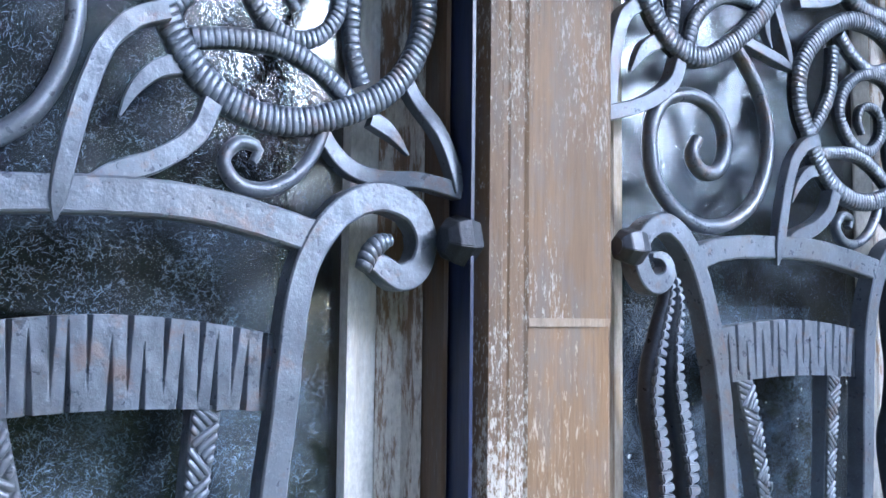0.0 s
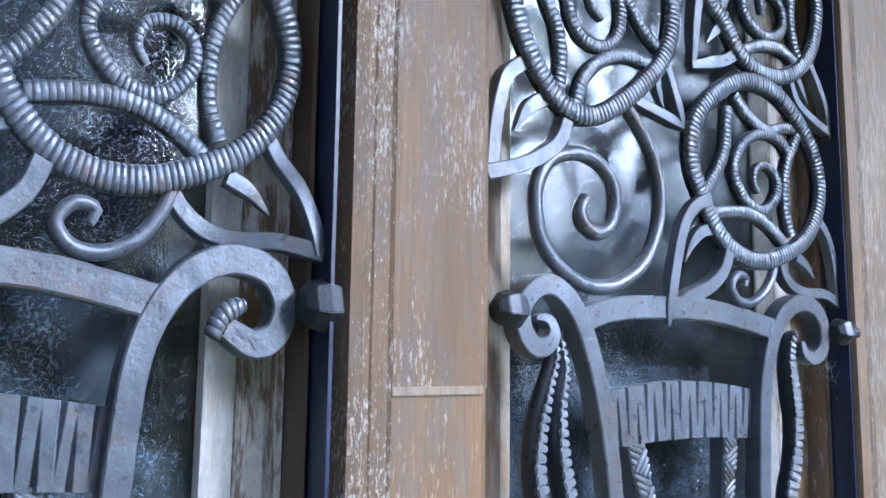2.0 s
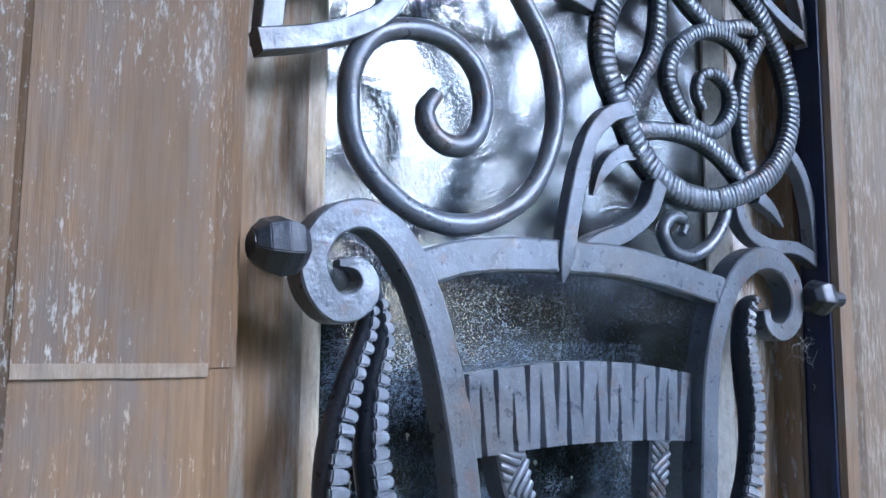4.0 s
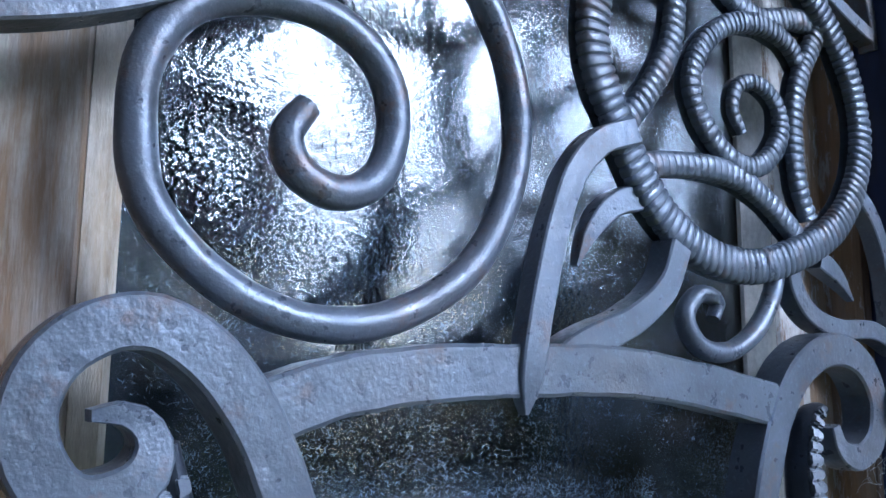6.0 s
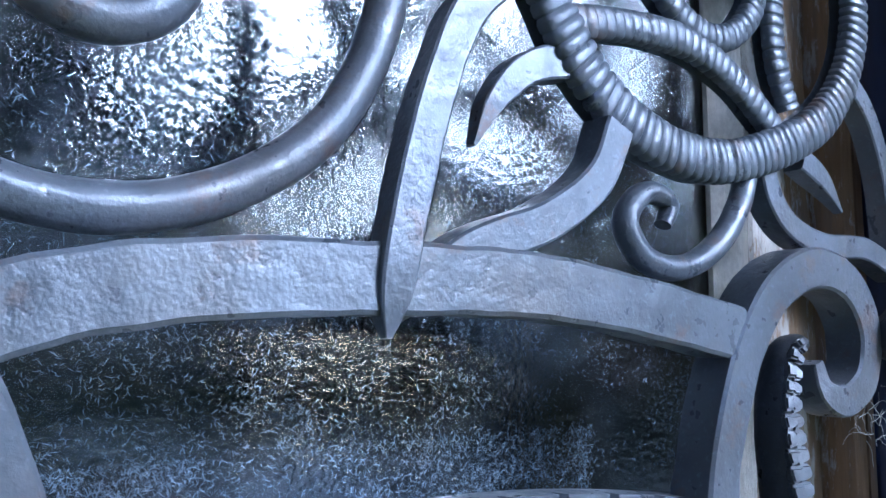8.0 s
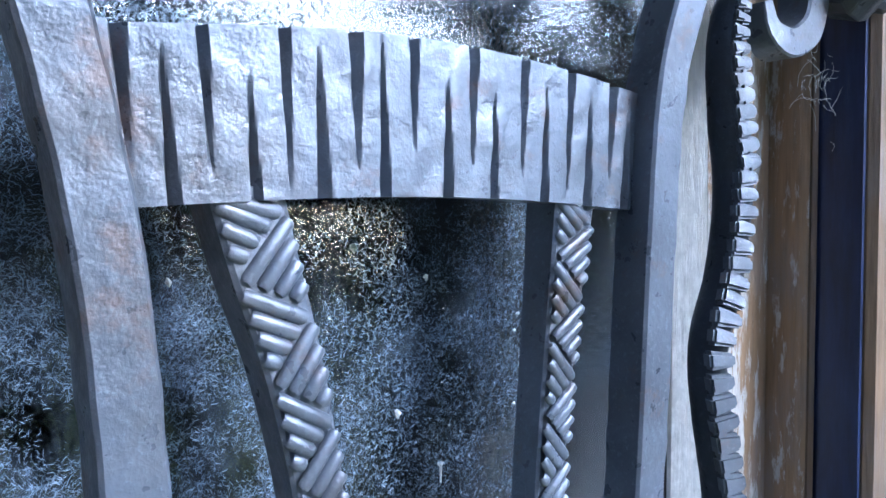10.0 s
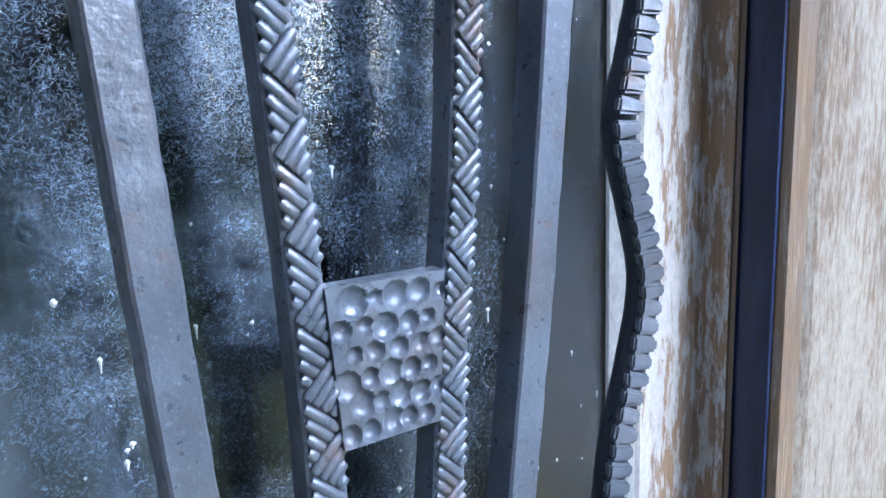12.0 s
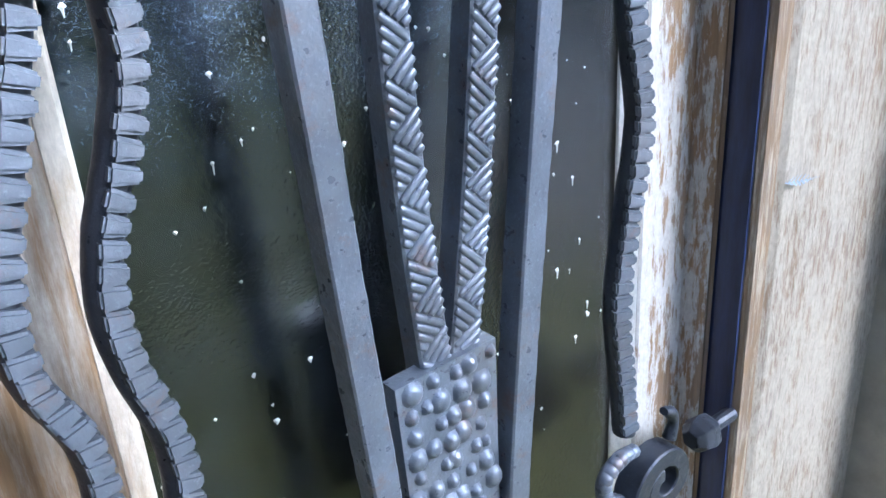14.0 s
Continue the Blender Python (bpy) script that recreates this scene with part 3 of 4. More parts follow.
    rod("leaf_bar", [(0.697, 1.621), (0.677, 1.613), (0.662, 1.598), (0.653, 1.578), (0.646, 1.555), (0.641, 1.533), (0.638, 1.515, 0.8), (0.637, 1.505, 0.15)], 0.0115, 0.009, FRONT - 0.0025, label="flat iron leaf bar with a pointed foot")
    rod("leaf_bar", [(0.641, 1.513, 0.7), (0.667, 1.530), (0.698, 1.542), (0.720, 1.558), (0.729, 1.576)], 0.0125, 0.012, FRONT + 0.002)
    rod("thorn", [(0.712, 1.597), (0.693, 1.590, 0.85), (0.680, 1.577, 0.55), (0.673, 1.563, 0.1)], 0.0125, 0.01, KNOT + 0.002)
    rod("curl", [(0.760, 1.546, 0.6), (0.764, 1.554, 0.8), (0.751, 1.557, 0.9), (0.740, 1.546), (0.748, 1.534), (0.769, 1.531), (0.791, 1.541), (0.806, 1.558), (0.812, 1.572)], 0.0095, 0.0095, KNOT + 0.002, "round")
    rod("tendril", [(0.824, 1.574), (0.827, 1.564), (0.838, 1.553), (0.862, 1.546), (0.900, 1.546), (0.928, 1.537)] if whole else [(0.808, 1.574), (0.818, 1.560), (0.834, 1.549), (0.856, 1.544, 1, -0.004), (0.884, 1.544, 1, -0.012), (0.9125, 1.538, 1, -0.022)], 0.0105, 0.01, KNOT + 0.004)
    rod("tendril", [(0.892, 1.625), (0.910, 1.608), (0.921, 1.583), (0.925, 1.556), (0.927, 1.536)] if whole else [(0.878, 1.612), (0.886, 1.597, 1, -0.004), (0.899, 1.577, 1, -0.014), (0.907, 1.556, 1, -0.020), (0.9125, 1.538, 1, -0.022)], 0.0105, 0.01, KNOT + 0.004)
    rod("thorn", [(0.850, 1.582), (0.868, 1.574, 0.8), (0.883, 1.562, 0.12)], 0.011, 0.009, KNOT + 0.004)
    # upper knot on the left
    rod("knot_loop", [(0.468, 1.765), (0.479, 1.727), (0.494, 1.703), (0.512, 1.684), (0.531, 1.674), (0.556, 1.674), (0.590, 1.692), (0.619, 1.715), (0.645, 1.742), (0.659, 1.777), (0.658, 1.815), (0.640, 1.850), (0.600, 1.872), (0.545, 1.870), (0.500, 1.845), (0.473, 1.805)],
        0.0175, 0.013, KNOT - 0.002, "half", RIB, True, label="ribbed iron loop")
    rod("knot_strand", [(0.500, 1.800), (0.509, 1.764), (0.520, 1.742), (0.524, 1.715), (0.520, 1.684)], 0.013, 0.011, KNOT + 0.003, "half", RIB)
    rod("knot_spiral", [(0.545, 1.802), (0.534, 1.780), (0.535, 1.758), (0.546, 1.742), (0.566, 1.737), (0.587, 1.747), (0.596, 1.771), (0.588, 1.797), (0.570, 1.802, 0.9), (0.558, 1.788, 0.8), (0.562, 1.770, 0.7), (0.573, 1.762, 0.5)],
        0.0115, 0.011, KNOT + 0.003, "half", RIB * 0.9, label="ribbed iron spiral")
    rod("knot_strand", [(0.592, 1.805), (0.606, 1.786), (0.624, 1.766), (0.648, 1.751)], 0.0115, 0.011, KNOT + 0.003, "half", RIB)
    rod("knot_strand", [(0.540, 1.680), (0.550, 1.706), (0.570, 1.725), (0.598, 1.736), (0.632, 1.736)], 0.0125, 0.011, KNOT + 0.003, "half", RIB, rd=0.12)
    rod("leaf_bar", [(0.598, 1.702), (0.634, 1.695), (0.662, 1.690), (0.678, 1.686, 0.5)], 0.009, 0.01, KNOT + 0.004)
    rod("leaf_bar", [(0.652, 1.745), (0.662, 1.722), (0.671, 1.702), (0.679, 1.683, 0.4)], 0.009, 0.01, KNOT + 0.004)
    rod("thorn", [(0.640, 1.728), (0.643, 1.712, 0.7), (0.650, 1.700, 0.15)], 0.009, 0.009, KNOT + 0.004)
    # upper knot on the right
    rod("knot_loop", [(0.715, 1.819), (0.736, 1.802), (0.757, 1.778), (0.780, 1.766), (0.816, 1.762), (0.849, 1.772), (0.880, 1.795), (0.900, 1.831), (0.903, 1.870), (0.880, 1.910), (0.820, 1.930), (0.750, 1.910), (0.712, 1.865)],
        0.0175, 0.013, KNOT - 0.002, "half", RIB, True, label="ribbed iron loop")
    rod("knot_strand", [(0.764, 1.776), (0.799, 1.792), (0.838, 1.797), (0.866, 1.787)], 0.0135, 0.011, KNOT + 0.003, "half", RIB, rd=0.1)
    rod("leaf_bar", [(0.706, 1.835), (0.698, 1.790), (0.694, 1.752, 0.6)], 0.0105, 0.011, KNOT + 0.004)
    rod("leaf_bar", [(0.690, 1.748, 0.6), (0.718, 1.756), (0.742, 1.764), (0.764, 1.780)], 0.012, 0.011, KNOT + 0.003)
    rod("thorn", [(0.748, 1.802), (0.730, 1.792, 0.8), (0.716, 1.776, 0.12)], 0.0125, 0.009, KNOT + 0.004)
    rod("knot_spiral", [(0.862, 1.850), (0.840, 1.868), (0.800, 1.866), (0.776, 1.846), (0.776, 1.824), (0.793, 1.809), (0.820, 1.806), (0.842, 1.820), (0.842, 1.842, 0.85), (0.825, 1.852, 0.8), (0.806, 1.844, 0.7), (0.808, 1.828, 0.55)],
        0.0115, 0.011, KNOT + 0.003, "half", RIB * 0.9, label="ribbed iron spiral")
    rod("knot_strand", [(0.872, 1.790), (0.862, 1.812), (0.858, 1.840), (0.868, 1.880)], 0.0125, 0.011, KNOT + 0.003, "half", RIB)
    rod("knot_strand", [(0.735, 1.812), (0.748, 1.835), (0.757, 1.870), (0.760, 1.905)], 0.0125, 0.011, KNOT + 0.003, "half", RIB)
    rod("tendril", [(0.852, 1.768), (0.862, 1.747), (0.897, 1.730), (0.927, 1.722)], 0.009, 0.01, KNOT + 0.004)
    rod("tendril", [(0.890, 1.793), (0.910, 1.765), (0.921, 1.740), (0.926, 1.716)], 0.009, 0.01, KNOT + 0.004)
    rod("thorn", [(0.866, 1.770), (0.876, 1.758, 0.7), (0.886, 1.747, 0.12)], 0.009, 0.009, KNOT + 0.004)
    # cross bar, scrolled stems
    rod("cross_bar", [(0.535, 1.506), (0.560, 1.514), (0.595, 1.519), (0.632, 1.5205), (0.688, 1.521), (0.735, 1.516), (0.790, 1.507)] if whole else [(0.535, 1.506), (0.560, 1.512), (0.608, 1.517), (0.668, 1.520), (0.702, 1.520), (0.738, 1.517), (0.777, 1.510), (0.806, 1.504)], 0.0195, 0.014, FRONT, label="curved flat iron cross bar")
    rod("stem", [(0.613, 0.66), (0.609, 0.74), (0.600, 0.87), (0.592, 1.0), (0.582, 1.16), (0.574, 1.3), (0.567, 1.39), (0.560, 1.43), (0.552, 1.462), (0.544, 1.485), (0.534, 1.506), (0.519, 1.524), (0.504, 1.532, 0.95), (0.490, 1.530, 0.92), (0.478, 1.520, 0.9), (0.474, 1.506, 0.9), (0.478, 1.493, 0.9), (0.487, 1.485, 0.9), (0.497, 1.486, 0.85), (0.505, 1.492, 0.75), (0.506, 1.501, 0.6), (0.500, 1.507, 0.45), (0.490, 1.507, 0.2)],
        0.0168, 0.0165, FRONT - 0.001, label="flat iron stem ending in a scroll")
    if whole:
        rod("stem", [(0.697, 0.66), (0.703, 0.74), (0.716, 0.87), (0.730, 1.0), (0.750, 1.16), (0.763, 1.3), (0.769, 1.40), (0.774, 1.452), (0.783, 1.482), (0.795, 1.505), (0.813, 1.524), (0.840, 1.534), (0.866, 1.528), (0.879, 1.509), (0.875, 1.489, 0.92), (0.859, 1.480, 0.8), (0.846, 1.485, 0.6), (0.842, 1.496, 0.4)],
            0.0168, 0.0165, FRONT - 0.001, label="flat iron stem ending in a scroll")
    else:
        rod("stem", [(0.714, 0.66), (0.733, 0.87), (0.752, 1.06), (0.766, 1.24), (0.776, 1.359), (0.782, 1.402), (0.786, 1.44), (0.790, 1.468), (0.797, 1.490), (0.811, 1.511), (0.831, 1.526), (0.856, 1.532), (0.882, 1.524), (0.8915, 1.506), (0.885, 1.4885), (0.8695, 1.483, 0.92), (0.858, 1.488, 0.85), (0.8495, 1.4925, 0.7)],
            0.0185, 0.0165, FRONT - 0.001, label="flat iron stem ending in a broken scroll")
    boss(g, 0.451, 0.462, 1.511, 0.437, 0.0135)
    boss(g, 0.899 if whole else 0.913, 0.468 if whole else 0.462, 1.507, 0.929, 0.0135 if whole else 0.016)
    # fluted arch
    cut = random.Random(7)
    grooves = [(k + 0.5 + cut.uniform(-0.14, 0.14), cut.uniform(0.7, 1.0), cut.uniform(0.75, 1.15)) for k in range(19)]

    def flute(u, v):
        """Wedge-shaped chisel cuts, by turns from the upper and the lower edge, steep on one side."""
        d = 0.0
        for k, (at_u, far, wide) in enumerate(grooves):
            reach = max(0.0, 1 - v / far) if k % 2 else max(0.0, 1 - (1 - v) / far)
            if reach > 0:
                q = u * 19 - at_u
                w = (0.05 + 0.17 * reach) * wide
                d = max(d, max(0.0, 1 - abs(q) / (1.2 * w if q > 0 else 0.75 * w)) * reach ** 0.6)
        return 0.0055 * d + 0.0005 * noise.noise((u * 24, v * 4, 3))
    arch = slab("fluted_arch", g, ((0.570, 1.4065), (0.774, 1.405), (0.566, 1.452), (0.778, 1.449)), flute, 0.482, 0.012, 340, 18, "fluted iron arch band")
    for v in arch.data.vertices:
        u = (v.co.x - 0.575) / 0.2
        k = (v.co.z - 1.405) / 0.046
        v.co.z += 0.0085 * math.sin(math.pi * min(1, max(0, u))) * (0.5 + 0.5 * k)
    # plaited uprights
    woven(g, [(0.606, 1.412), (0.612, 1.39), (0.621, 1.36), (0.629, 1.32), (0.634, 1.27), (0.638, 1.2), (0.641, 1.14), (0.643, 1.09), (0.644, 1.0), (0.648, 0.9), (0.655, 0.81)], [0.022, 0.021, 0.0185, 0.0165, 0.0152, 0.015, 0.0155, 0.017, 0.0185, 0.020, 0.021], 0.482)
    woven(g, [(0.735, 1.41), (0.729, 1.36), (0.724, 1.31), (0.721, 1.25), (0.717, 1.19), (0.709, 1.12), (0.702, 1.04), (0.698, 1.0), (0.686, 0.9), (0.672, 0.81)], [0.02, 0.016, 0.0145, 0.0145, 0.015, 0.0155, 0.0175, 0.0185, 0.020, 0.021], 0.482)
    rng = random.Random(4)
    dents = [((c + 0.5 + 0.5 * (r % 2) + rng.uniform(-0.12, 0.12)) / 5.2, (r + 0.6 + rng.uniform(-0.12, 0.12)) / 6.4, rng.uniform(0.065, 0.125)) for r in range(6) for c in range(5)]

    def dimple(u, v):
        d = 0.0
        for cu, cv, r in dents:
            q = math.hypot(u - cu, (v - cv) * 1.25) / r
            if q < 1:
                d = max(d, math.sqrt(1 - q * q))
        return 0.0034 * d
    slab("hammered_plate", g, ((0.650, 1.082), (0.697, 1.082), (0.646, 1.150), (0.702, 1.148)), dimple, 0.482, 0.009, 60, 70, "iron plate with hammered round dimples")
    balls = [((c + 0.5 + 0.5 * (r % 2) + rng.uniform(-0.28, 0.28)) / 5.6, (r + 0.5 + rng.uniform(-0.1, 0.1)) / 10, rng.uniform(0.045, 0.1)) for r in range(10) for c in range(5)]

    def beads(u, v):
        d = 0.0
        for cu, cv, r in balls:
            q = math.hypot(u - cu, (v - cv) * 1.9) / r
            if q < 1:
                d = max(d, math.sqrt(1 - q * q))
        return -0.0045 * d
    slab("beaded_plate", g, ((0.628, 0.68), (0.690, 0.68), (0.622, 0.822), (0.692, 0.826)), beads, 0.480, 0.012, 60, 110, "iron plate studded with small round beads")
    # octopus arms on the left
    tentacle(g, [(0.506, 1.502, 0.45), (0.509, 1.480, 0.65), (0.500, 1.452, 0.8), (0.491, 1.42), (0.489, 1.395), (0.495, 1.36), (0.500, 1.31), (0.490, 1.25), (0.482, 1.19), (0.488, 1.13), (0.494, 1.08), (0.487, 1.03), (0.472, 0.98), (0.459, 0.93), (0.460, 0.90), (0.473, 0.865), (0.474, 0.83), (0.47, 0.75)], 0.0145, 0.474, 0.2, 0.0096, 0.012, 0, 0.9)
    tentacle(g, [(0.511, 1.499, 0.45), (0.517, 1.470, 0.65), (0.512, 1.445, 0.8), (0.511, 1.41), (0.518, 1.375), (0.525, 1.34), (0.522, 1.29), (0.510, 1.24), (0.503, 1.19), (0.503, 1.13), (0.509, 1.08), (0.518, 1.045), (0.520, 1.015), (0.511, 0.98), (0.499, 0.947), (0.494, 0.918), (0.497, 0.89), (0.506, 0.853), (0.506, 0.82), (0.49, 0.75)], 0.0155, 0.472, 0.2, 0.0096, 0.012, 0, 0.9)
    if whole:
        tentacle(g, [(0.842, 1.504, 0.5), (0.832, 1.500, 0.7), (0.825, 1.482, 0.85), (0.827, 1.45), (0.832, 1.415), (0.826, 1.378), (0.815, 1.345), (0.820, 1.31), (0.827, 1.275), (0.818, 1.235), (0.809, 1.20), (0.818, 1.163), (0.828, 1.12), (0.820, 1.08), (0.808, 1.04), (0.803, 1.0), (0.810, 0.96), (0.815, 0.925), (0.805, 0.86), (0.799, 0.805), (0.806, 0.75), (0.812, 0.70)], 0.0155, 0.476, -0.36, 0.0094, 0.008, -20, 0.92, 0.1)
        rod("root_scroll", spiral(0.835, 0.652, 0.030, 0.008, 200, -1.3), 0.016, 0.02, 0.462, "flat", mat=IRON_DARK, label="dark iron scroll with a rusty patch")
        rod("root_knob", [(0.846, 0.684), (0.850, 0.697, 0.7), (0.846, 0.706, 0.9), (0.838, 0.711, 0.5)], 0.011, 0.011, 0.466, "round", mat=IRON_DARK)
        rod("root_curl", [(0.812, 0.690, 0.8), (0.795, 0.690), (0.780, 0.680), (0.782, 0.664), (0.796, 0.652)], 0.012, 0.012, 0.468, "round", RIB * 1.3, mat=IRON)
        boss(g, 0.890, 0.474, 0.665, 0.928, 0.014)
    else:
        rod("broken_tip", [(0.840, 1.487, 0.9), (0.845, 1.497), (0.853, 1.503), (0.862, 1.506, 0.6)], 0.0135, 0.012, 0.470, "round", RIB, mat=IRON)
    inv = Matrix.Translation(-g.location)
    for ob in g.children:
        ob.matrix_basis = inv @ ob.matrix_basis
    bpy.data.objects.remove(hold)
    return g


right = tagged(grille(True), "grey wrought-iron window grille with knots, scrolls and octopus arms", "grille", "window grilles")
left = tagged(grille(False), "grey wrought-iron window grille with a broken arm on its scroll", "grille", "window grilles")
left.scale.x = 0.84
left.location.x = 0.107


# ---- the garden that the glass mirrors ----


def leaves(bm, rng, x, y, z, rx, ry, rz, count, size):
    for i in range(count):
        while True:
            u, v, w = rng.uniform(-1, 1), rng.uniform(-1, 1), rng.uniform(-1, 1)
            if u * u + v * v + w * w < 1:
                break
        c = Vector((x + u * rx, y + v * ry, z + w * rz))
        q = Euler((rng.uniform(0, 6), rng.uniform(0, 6), rng.uniform(0, 6))).to_matrix()
        s = size * rng.uniform(0.6, 1.3)
        bm.faces.new([bm.verts.new(c + q @ Vector((a * s, b * s, 0))) for a, b in ((-1, 0), (0, -0.5), (1, 0), (0, 0.5))])


def hedge(x0, y0, x1, y1, height, seed):
    rng = random.Random(seed)
    bm = bmesh.new()
    n = int(math.hypot(x1 - x0, y1 - y0) / 0.5)
    for i in range(n + 1):
        f = i / n
        top = height * rng.uniform(0.8, 1.1)
        for k in range(5):
            leaves(bm, rng, x0 + (x1 - x0) * f, y0 + (y1 - y0) * f, top * (k + 0.5) / 5, 0.6, 0.6, top / 8, 110, 0.22)
    return tagged(part("hedge", bm, LEAF), "tall dark green garden hedge mirrored in the glass", "hedge", "", "stuff")


hedge(-8.0, -7.5, 3.4, -8.5, 7.5, 9)
hedge(3.6, -8.5, 4.6, -8.3, 4.4, 11)
hedge(4.9, -8.2, 6.4, -7.6, 1.0, 12)
hedge(6.6, -7.5, 8.6, -5.9, 3.4, 13)
hedge(8.9, -5.6, 9.8, 0.5, 6.5, 10)


def tree(x, y, height, seed, clumps=16):
    rng = random.Random(seed)
    t = new("tree")
    t.location = (x, y, 0)
    bm = bmesh.new()
    prev = None
    for i in range(9):
        f = i / 8
        r = 0.25 * (1 - 0.75 * f) + (0.1 if i == 0 else 0)
        ox, oy = 0.15 * math.sin(f * 4 + seed), 0.12 * math.sin(f * 5)
        row = [bm.verts.new((ox + r * math.cos(a * 0.7854), oy + r * math.sin(a * 0.7854), f * height * 0.8)) for a in range(8)]
        if prev:
            for k in range(8):
                bm.faces.new((prev[k], prev[(k + 1) % 8], row[(k + 1) % 8], row[k]))
        prev = row
    part("trunk", bm, BARK, t, "grey-brown bark trunk")
    bm = bmesh.new()
    for i in range(clumps):
        a, h = rng.uniform(0, 6.28), rng.uniform(0.6, 1.0)
        r = rng.uniform(0.3, 1.6) * (1.25 - h)
        leaves(bm, rng, r * 1.4 * math.cos(a), r * 1.4 * math.sin(a), h * height, 0.9, 0.9, 0.7, 160, 0.12)
    part("crown", bm, LEAF, t, "loose dark green crown")
    tagged(t, "leafy garden tree mirrored in the glass", "tree", "garden trees")


tree(5.6, -8.2, 13.0, 1)
tree(3.9, -8.9, 13.5, 5, 8)
tree(6.7, -7.9, 12.5, 6, 8)
tree(7.6, -7.3, 13.5, 7, 8)


def splashes(rng, count, x0, x1, z0, z1):
    """Small white splashes on the glass, some with a run below them."""
    bm = bmesh.new()
    for i in range(count):
        x, z, r = rng.uniform(x0, x1), rng.uniform(z0, z1), rng.uniform(0.0006, 0.0019) * rng.uniform(0.6, 1.3)
        run = r * (rng.uniform(1, 4) if rng.random() < 0.35 else 0.2)
        top = bm.verts.new((x, 0.5358, z))
        ring = []
        for k in range(10):
            a = k * 0.6283
            f = rng.uniform(0.65, 1.2)
            dz = math.sin(a) * r * f
            ring.append(bm.verts.new((x + math.cos(a) * r * f * (0.6 if dz < 0 else 1), 0.5368, z + (dz - run if k in (7, 8) else dz))))
        for k in range(10):
            bm.faces.new((top, ring[k], ring[(k + 1) % 10]))
    bmesh.ops.recalc_face_normals(bm, faces=bm.faces[:])
    return bm


tagged(part("splashes", splashes(random.Random(3), 180, 0.51, 0.85, 0.68, 1.42), DROPPING), "small white splashes dried on the window glass", "splashes", "", "stuff")
# unseen slab, added to cut the sky light from overhead
sky_cover = part("sky_light_blocker", box(-3.0, 3.5, -1.0, 0.399, 2.75, 2.9), STONE)
tagged(sky_cover, "plain slab out of view over the door, added to block sky light", "ceiling", "", "structure")


def threads(rng, count, centre, spread, length):
    """A small tuft of web: fine crooked threads."""
    bm = bmesh.new()
    for i in range(count):
        p = Vector(centre) + Vector([rng.gauss(0, q) for q in spread])
        d = Vector((rng.uniform(-1, 1), rng.uniform(-0.3, 0.3), rng.uniform(-1, 0.6))).normalized()
        prev = None
        for k in range(7):
            r = 0.0001
            row = [bm.verts.new(p + Vector((r * math.cos(a), r * math.sin(a), r * math.sin(a + 1)))) for a in (0, 2.1, 4.2)]
            if prev:
                for q in range(3):
                    bm.faces.new((prev[q], prev[(q + 1) % 3], row[(q + 1) % 3], row[q]))
            prev = row
            d = (d + Vector((rng.gauss(0, 0.5), rng.gauss(0, 0.25), rng.gauss(0, 0.5)))).normalized()
            p = p + d * length / 7
    return bm


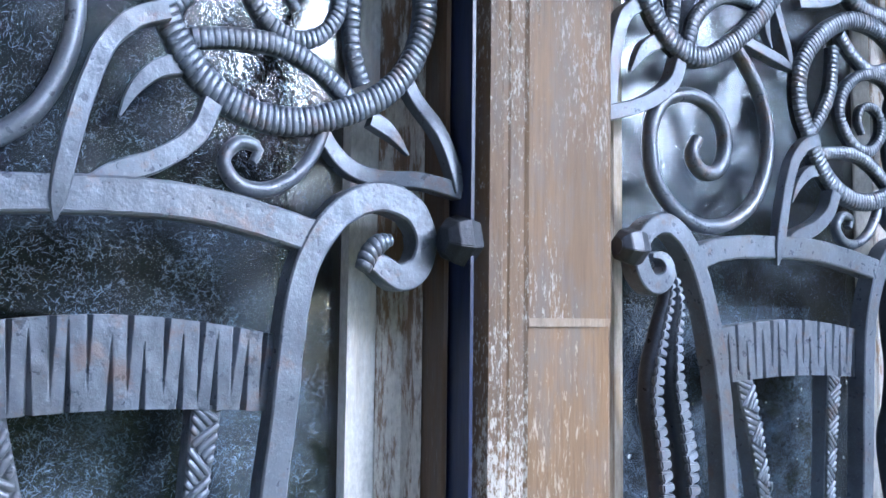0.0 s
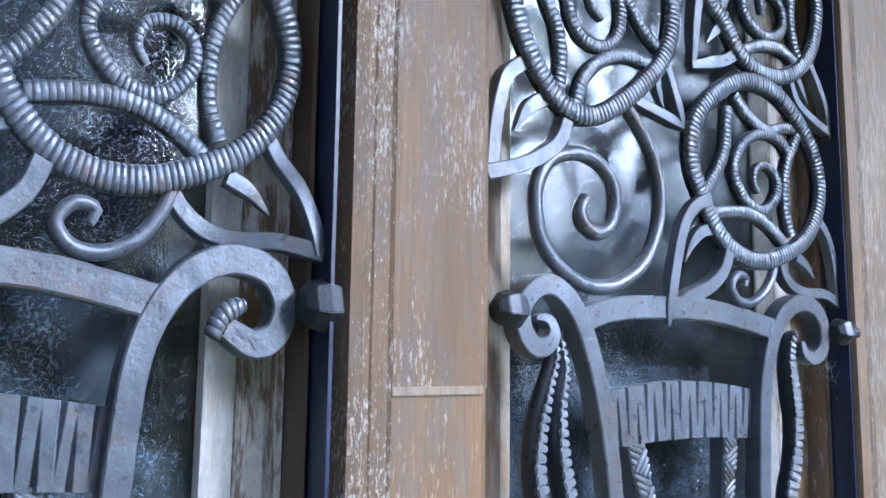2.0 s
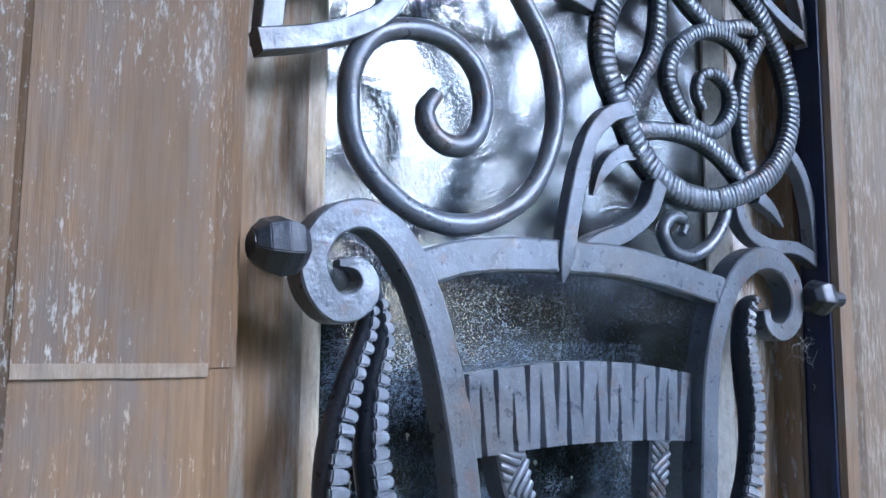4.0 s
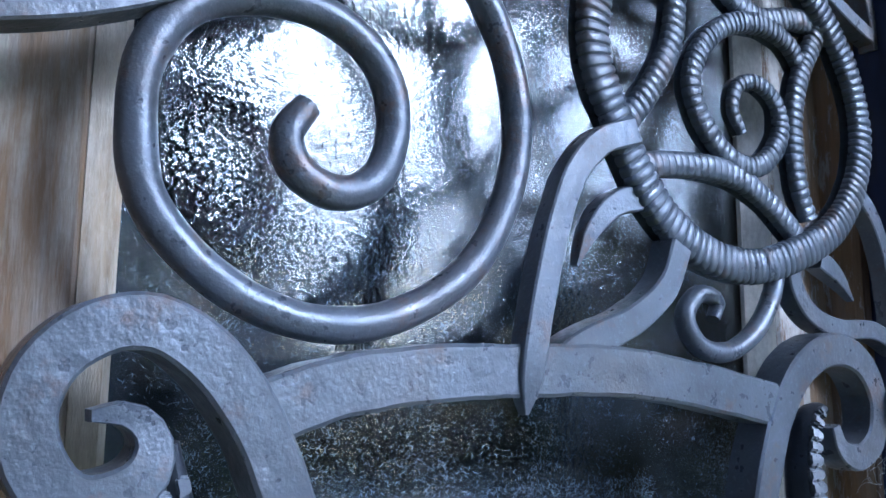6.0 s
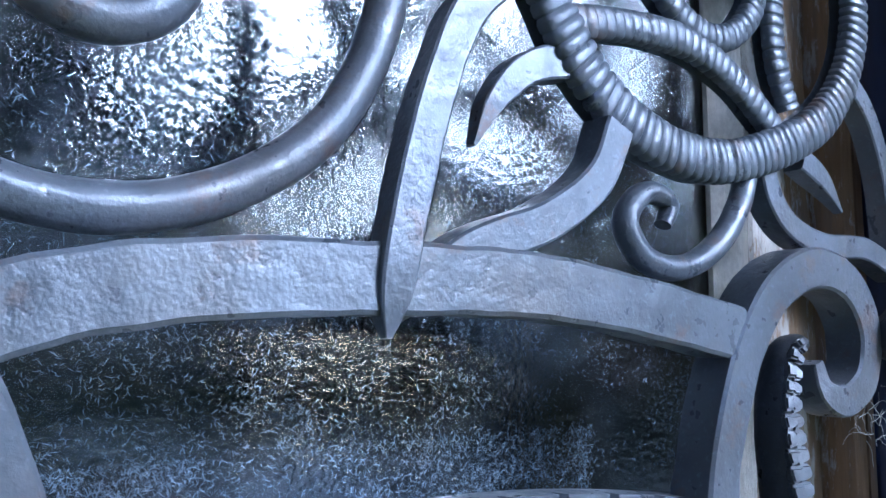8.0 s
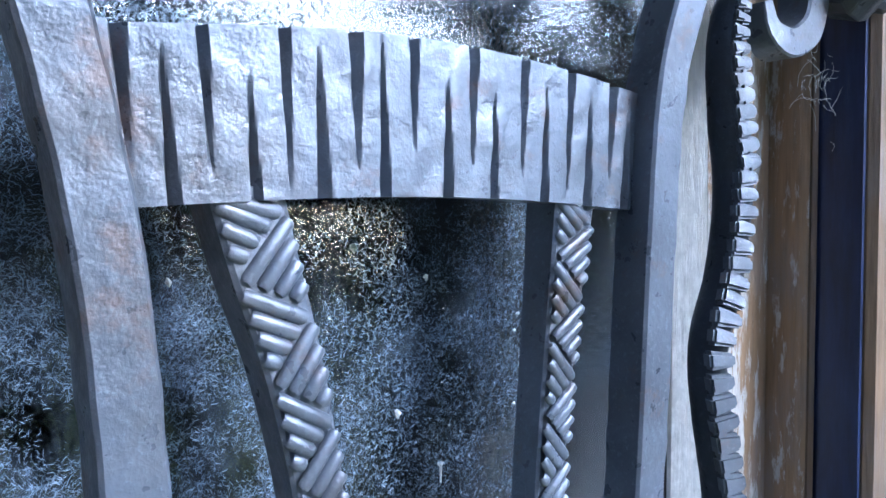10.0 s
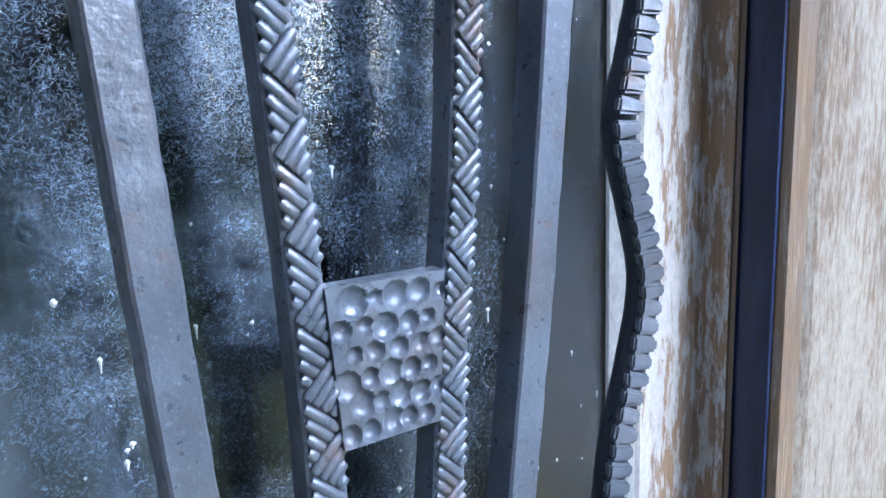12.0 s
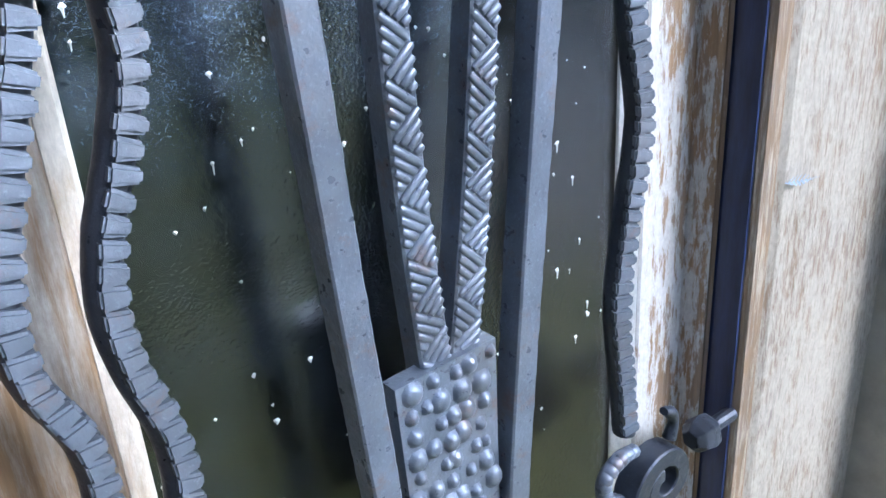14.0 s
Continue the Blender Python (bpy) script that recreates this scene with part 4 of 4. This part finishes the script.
def matted(seed, tries, x0, x1, z0, z1, dense, length, width):
    """Matted web on the glass: short curly threads, thick in drifts and absent between them; dense: (z, share) pairs."""
    rng = random.Random(seed)
    verts, faces = [], []
    zs, share = [q[0] for q in dense], [q[1] for q in dense]
    for i in range(tries):
        x, z = rng.uniform(x0, x1), rng.uniform(z0, z1)
        drift = noise.fractal((x * 14 + seed, 0.5, z * 9), 1.0, 2.0, 4)
        clump = noise.fractal((x * 60, 2.5 + seed, z * 60), 1.0, 2.0, 3)
        if rng.random() > np.interp(z, zs, share) * min(1, max(0, 0.55 + 0.9 * drift + 0.8 * clump)):
            continue
        a, turn = rng.uniform(0, 6.28), rng.gauss(0, 0.3)
        step = length * rng.uniform(0.3, 1.5) / 3
        w = width * rng.uniform(0.5, 1.5)
        y = 0.5366 - rng.uniform(0, 0.0008)
        first = len(verts)
        for k in range(4):
            s = w * (0.35 if k in (0, 3) else 1.0)
            verts.append((x - math.sin(a) * s / 2, y, z + math.cos(a) * s / 2))
            verts.append((x + math.sin(a) * s / 2, y - 0.0001, z - math.cos(a) * s / 2))
            a += turn + rng.gauss(0, 0.45)
            x, z = x + math.cos(a) * step, z + math.sin(a) * step
        for k in range(3):
            p = first + 2 * k
            faces.append((p, p + 1, p + 3, p + 2))
    me = bpy.data.meshes.new("matted_cobweb")
    me.from_pydata(verts, [], faces)
    me.materials.append(DUST)
    return tagged(new("matted_cobweb", me), "blue-grey matted cobweb and dust clinging to the window glass", "cobweb", "", "stuff")


matted(5, 280000, 0.512, 0.775, 0.95, 1.47, ((0.95, 0.02), (1.05, 0.2), (1.15, 0.5), (1.25, 0.95), (1.42, 0.9), (1.47, 0.8)), 0.0019, 0.00012)
matted(8, 60000, 0.512, 0.85, 1.45, 1.85, ((1.45, 1.0), (1.51, 0.8), (1.56, 0.35), (1.85, 0.1)), 0.0018, 0.00012)
matted(11, 90000, -0.12, 0.25, 1.15, 1.8, ((1.15, 0.9), (1.45, 0.7), (1.6, 0.4), (1.8, 0.25)), 0.0034, 0.00018)
rng = random.Random(21)
tagged(part("cobweb", threads(rng, 22, (0.915, 0.492, 1.47), (0.006, 0.003, 0.012), 0.02), SILK), "grey tuft of cobweb under the iron boss", "cobweb", "", "stuff")
tagged(part("cobweb", threads(rng, 10, (0.53, 0.534, 1.44), (0.006, 0.001, 0.008), 0.02), SILK), "loose cobweb threads on the glass", "cobweb", "", "stuff")
bm = bmesh.new()
for i in range(16):
    f = i / 15
    for side in (-1, 1):
        c = Vector((0.945 + 0.04 * f, 0.4605 - 0.001 * (i % 2), 0.856 - 0.006 * f))
        w = 0.004 * math.sin(math.pi * min(1, 0.15 + f))
        bm.faces.new([bm.verts.new(c + Vector(q)) for q in ((0, 0, 0), (0.002, 0, 0), (0.006, -0.0006, side * w), (0.0045, -0.0008, side * w))])
tagged(part("feather", bm, DUST), "small grey feather stuck to the weathered jamb", "feather")
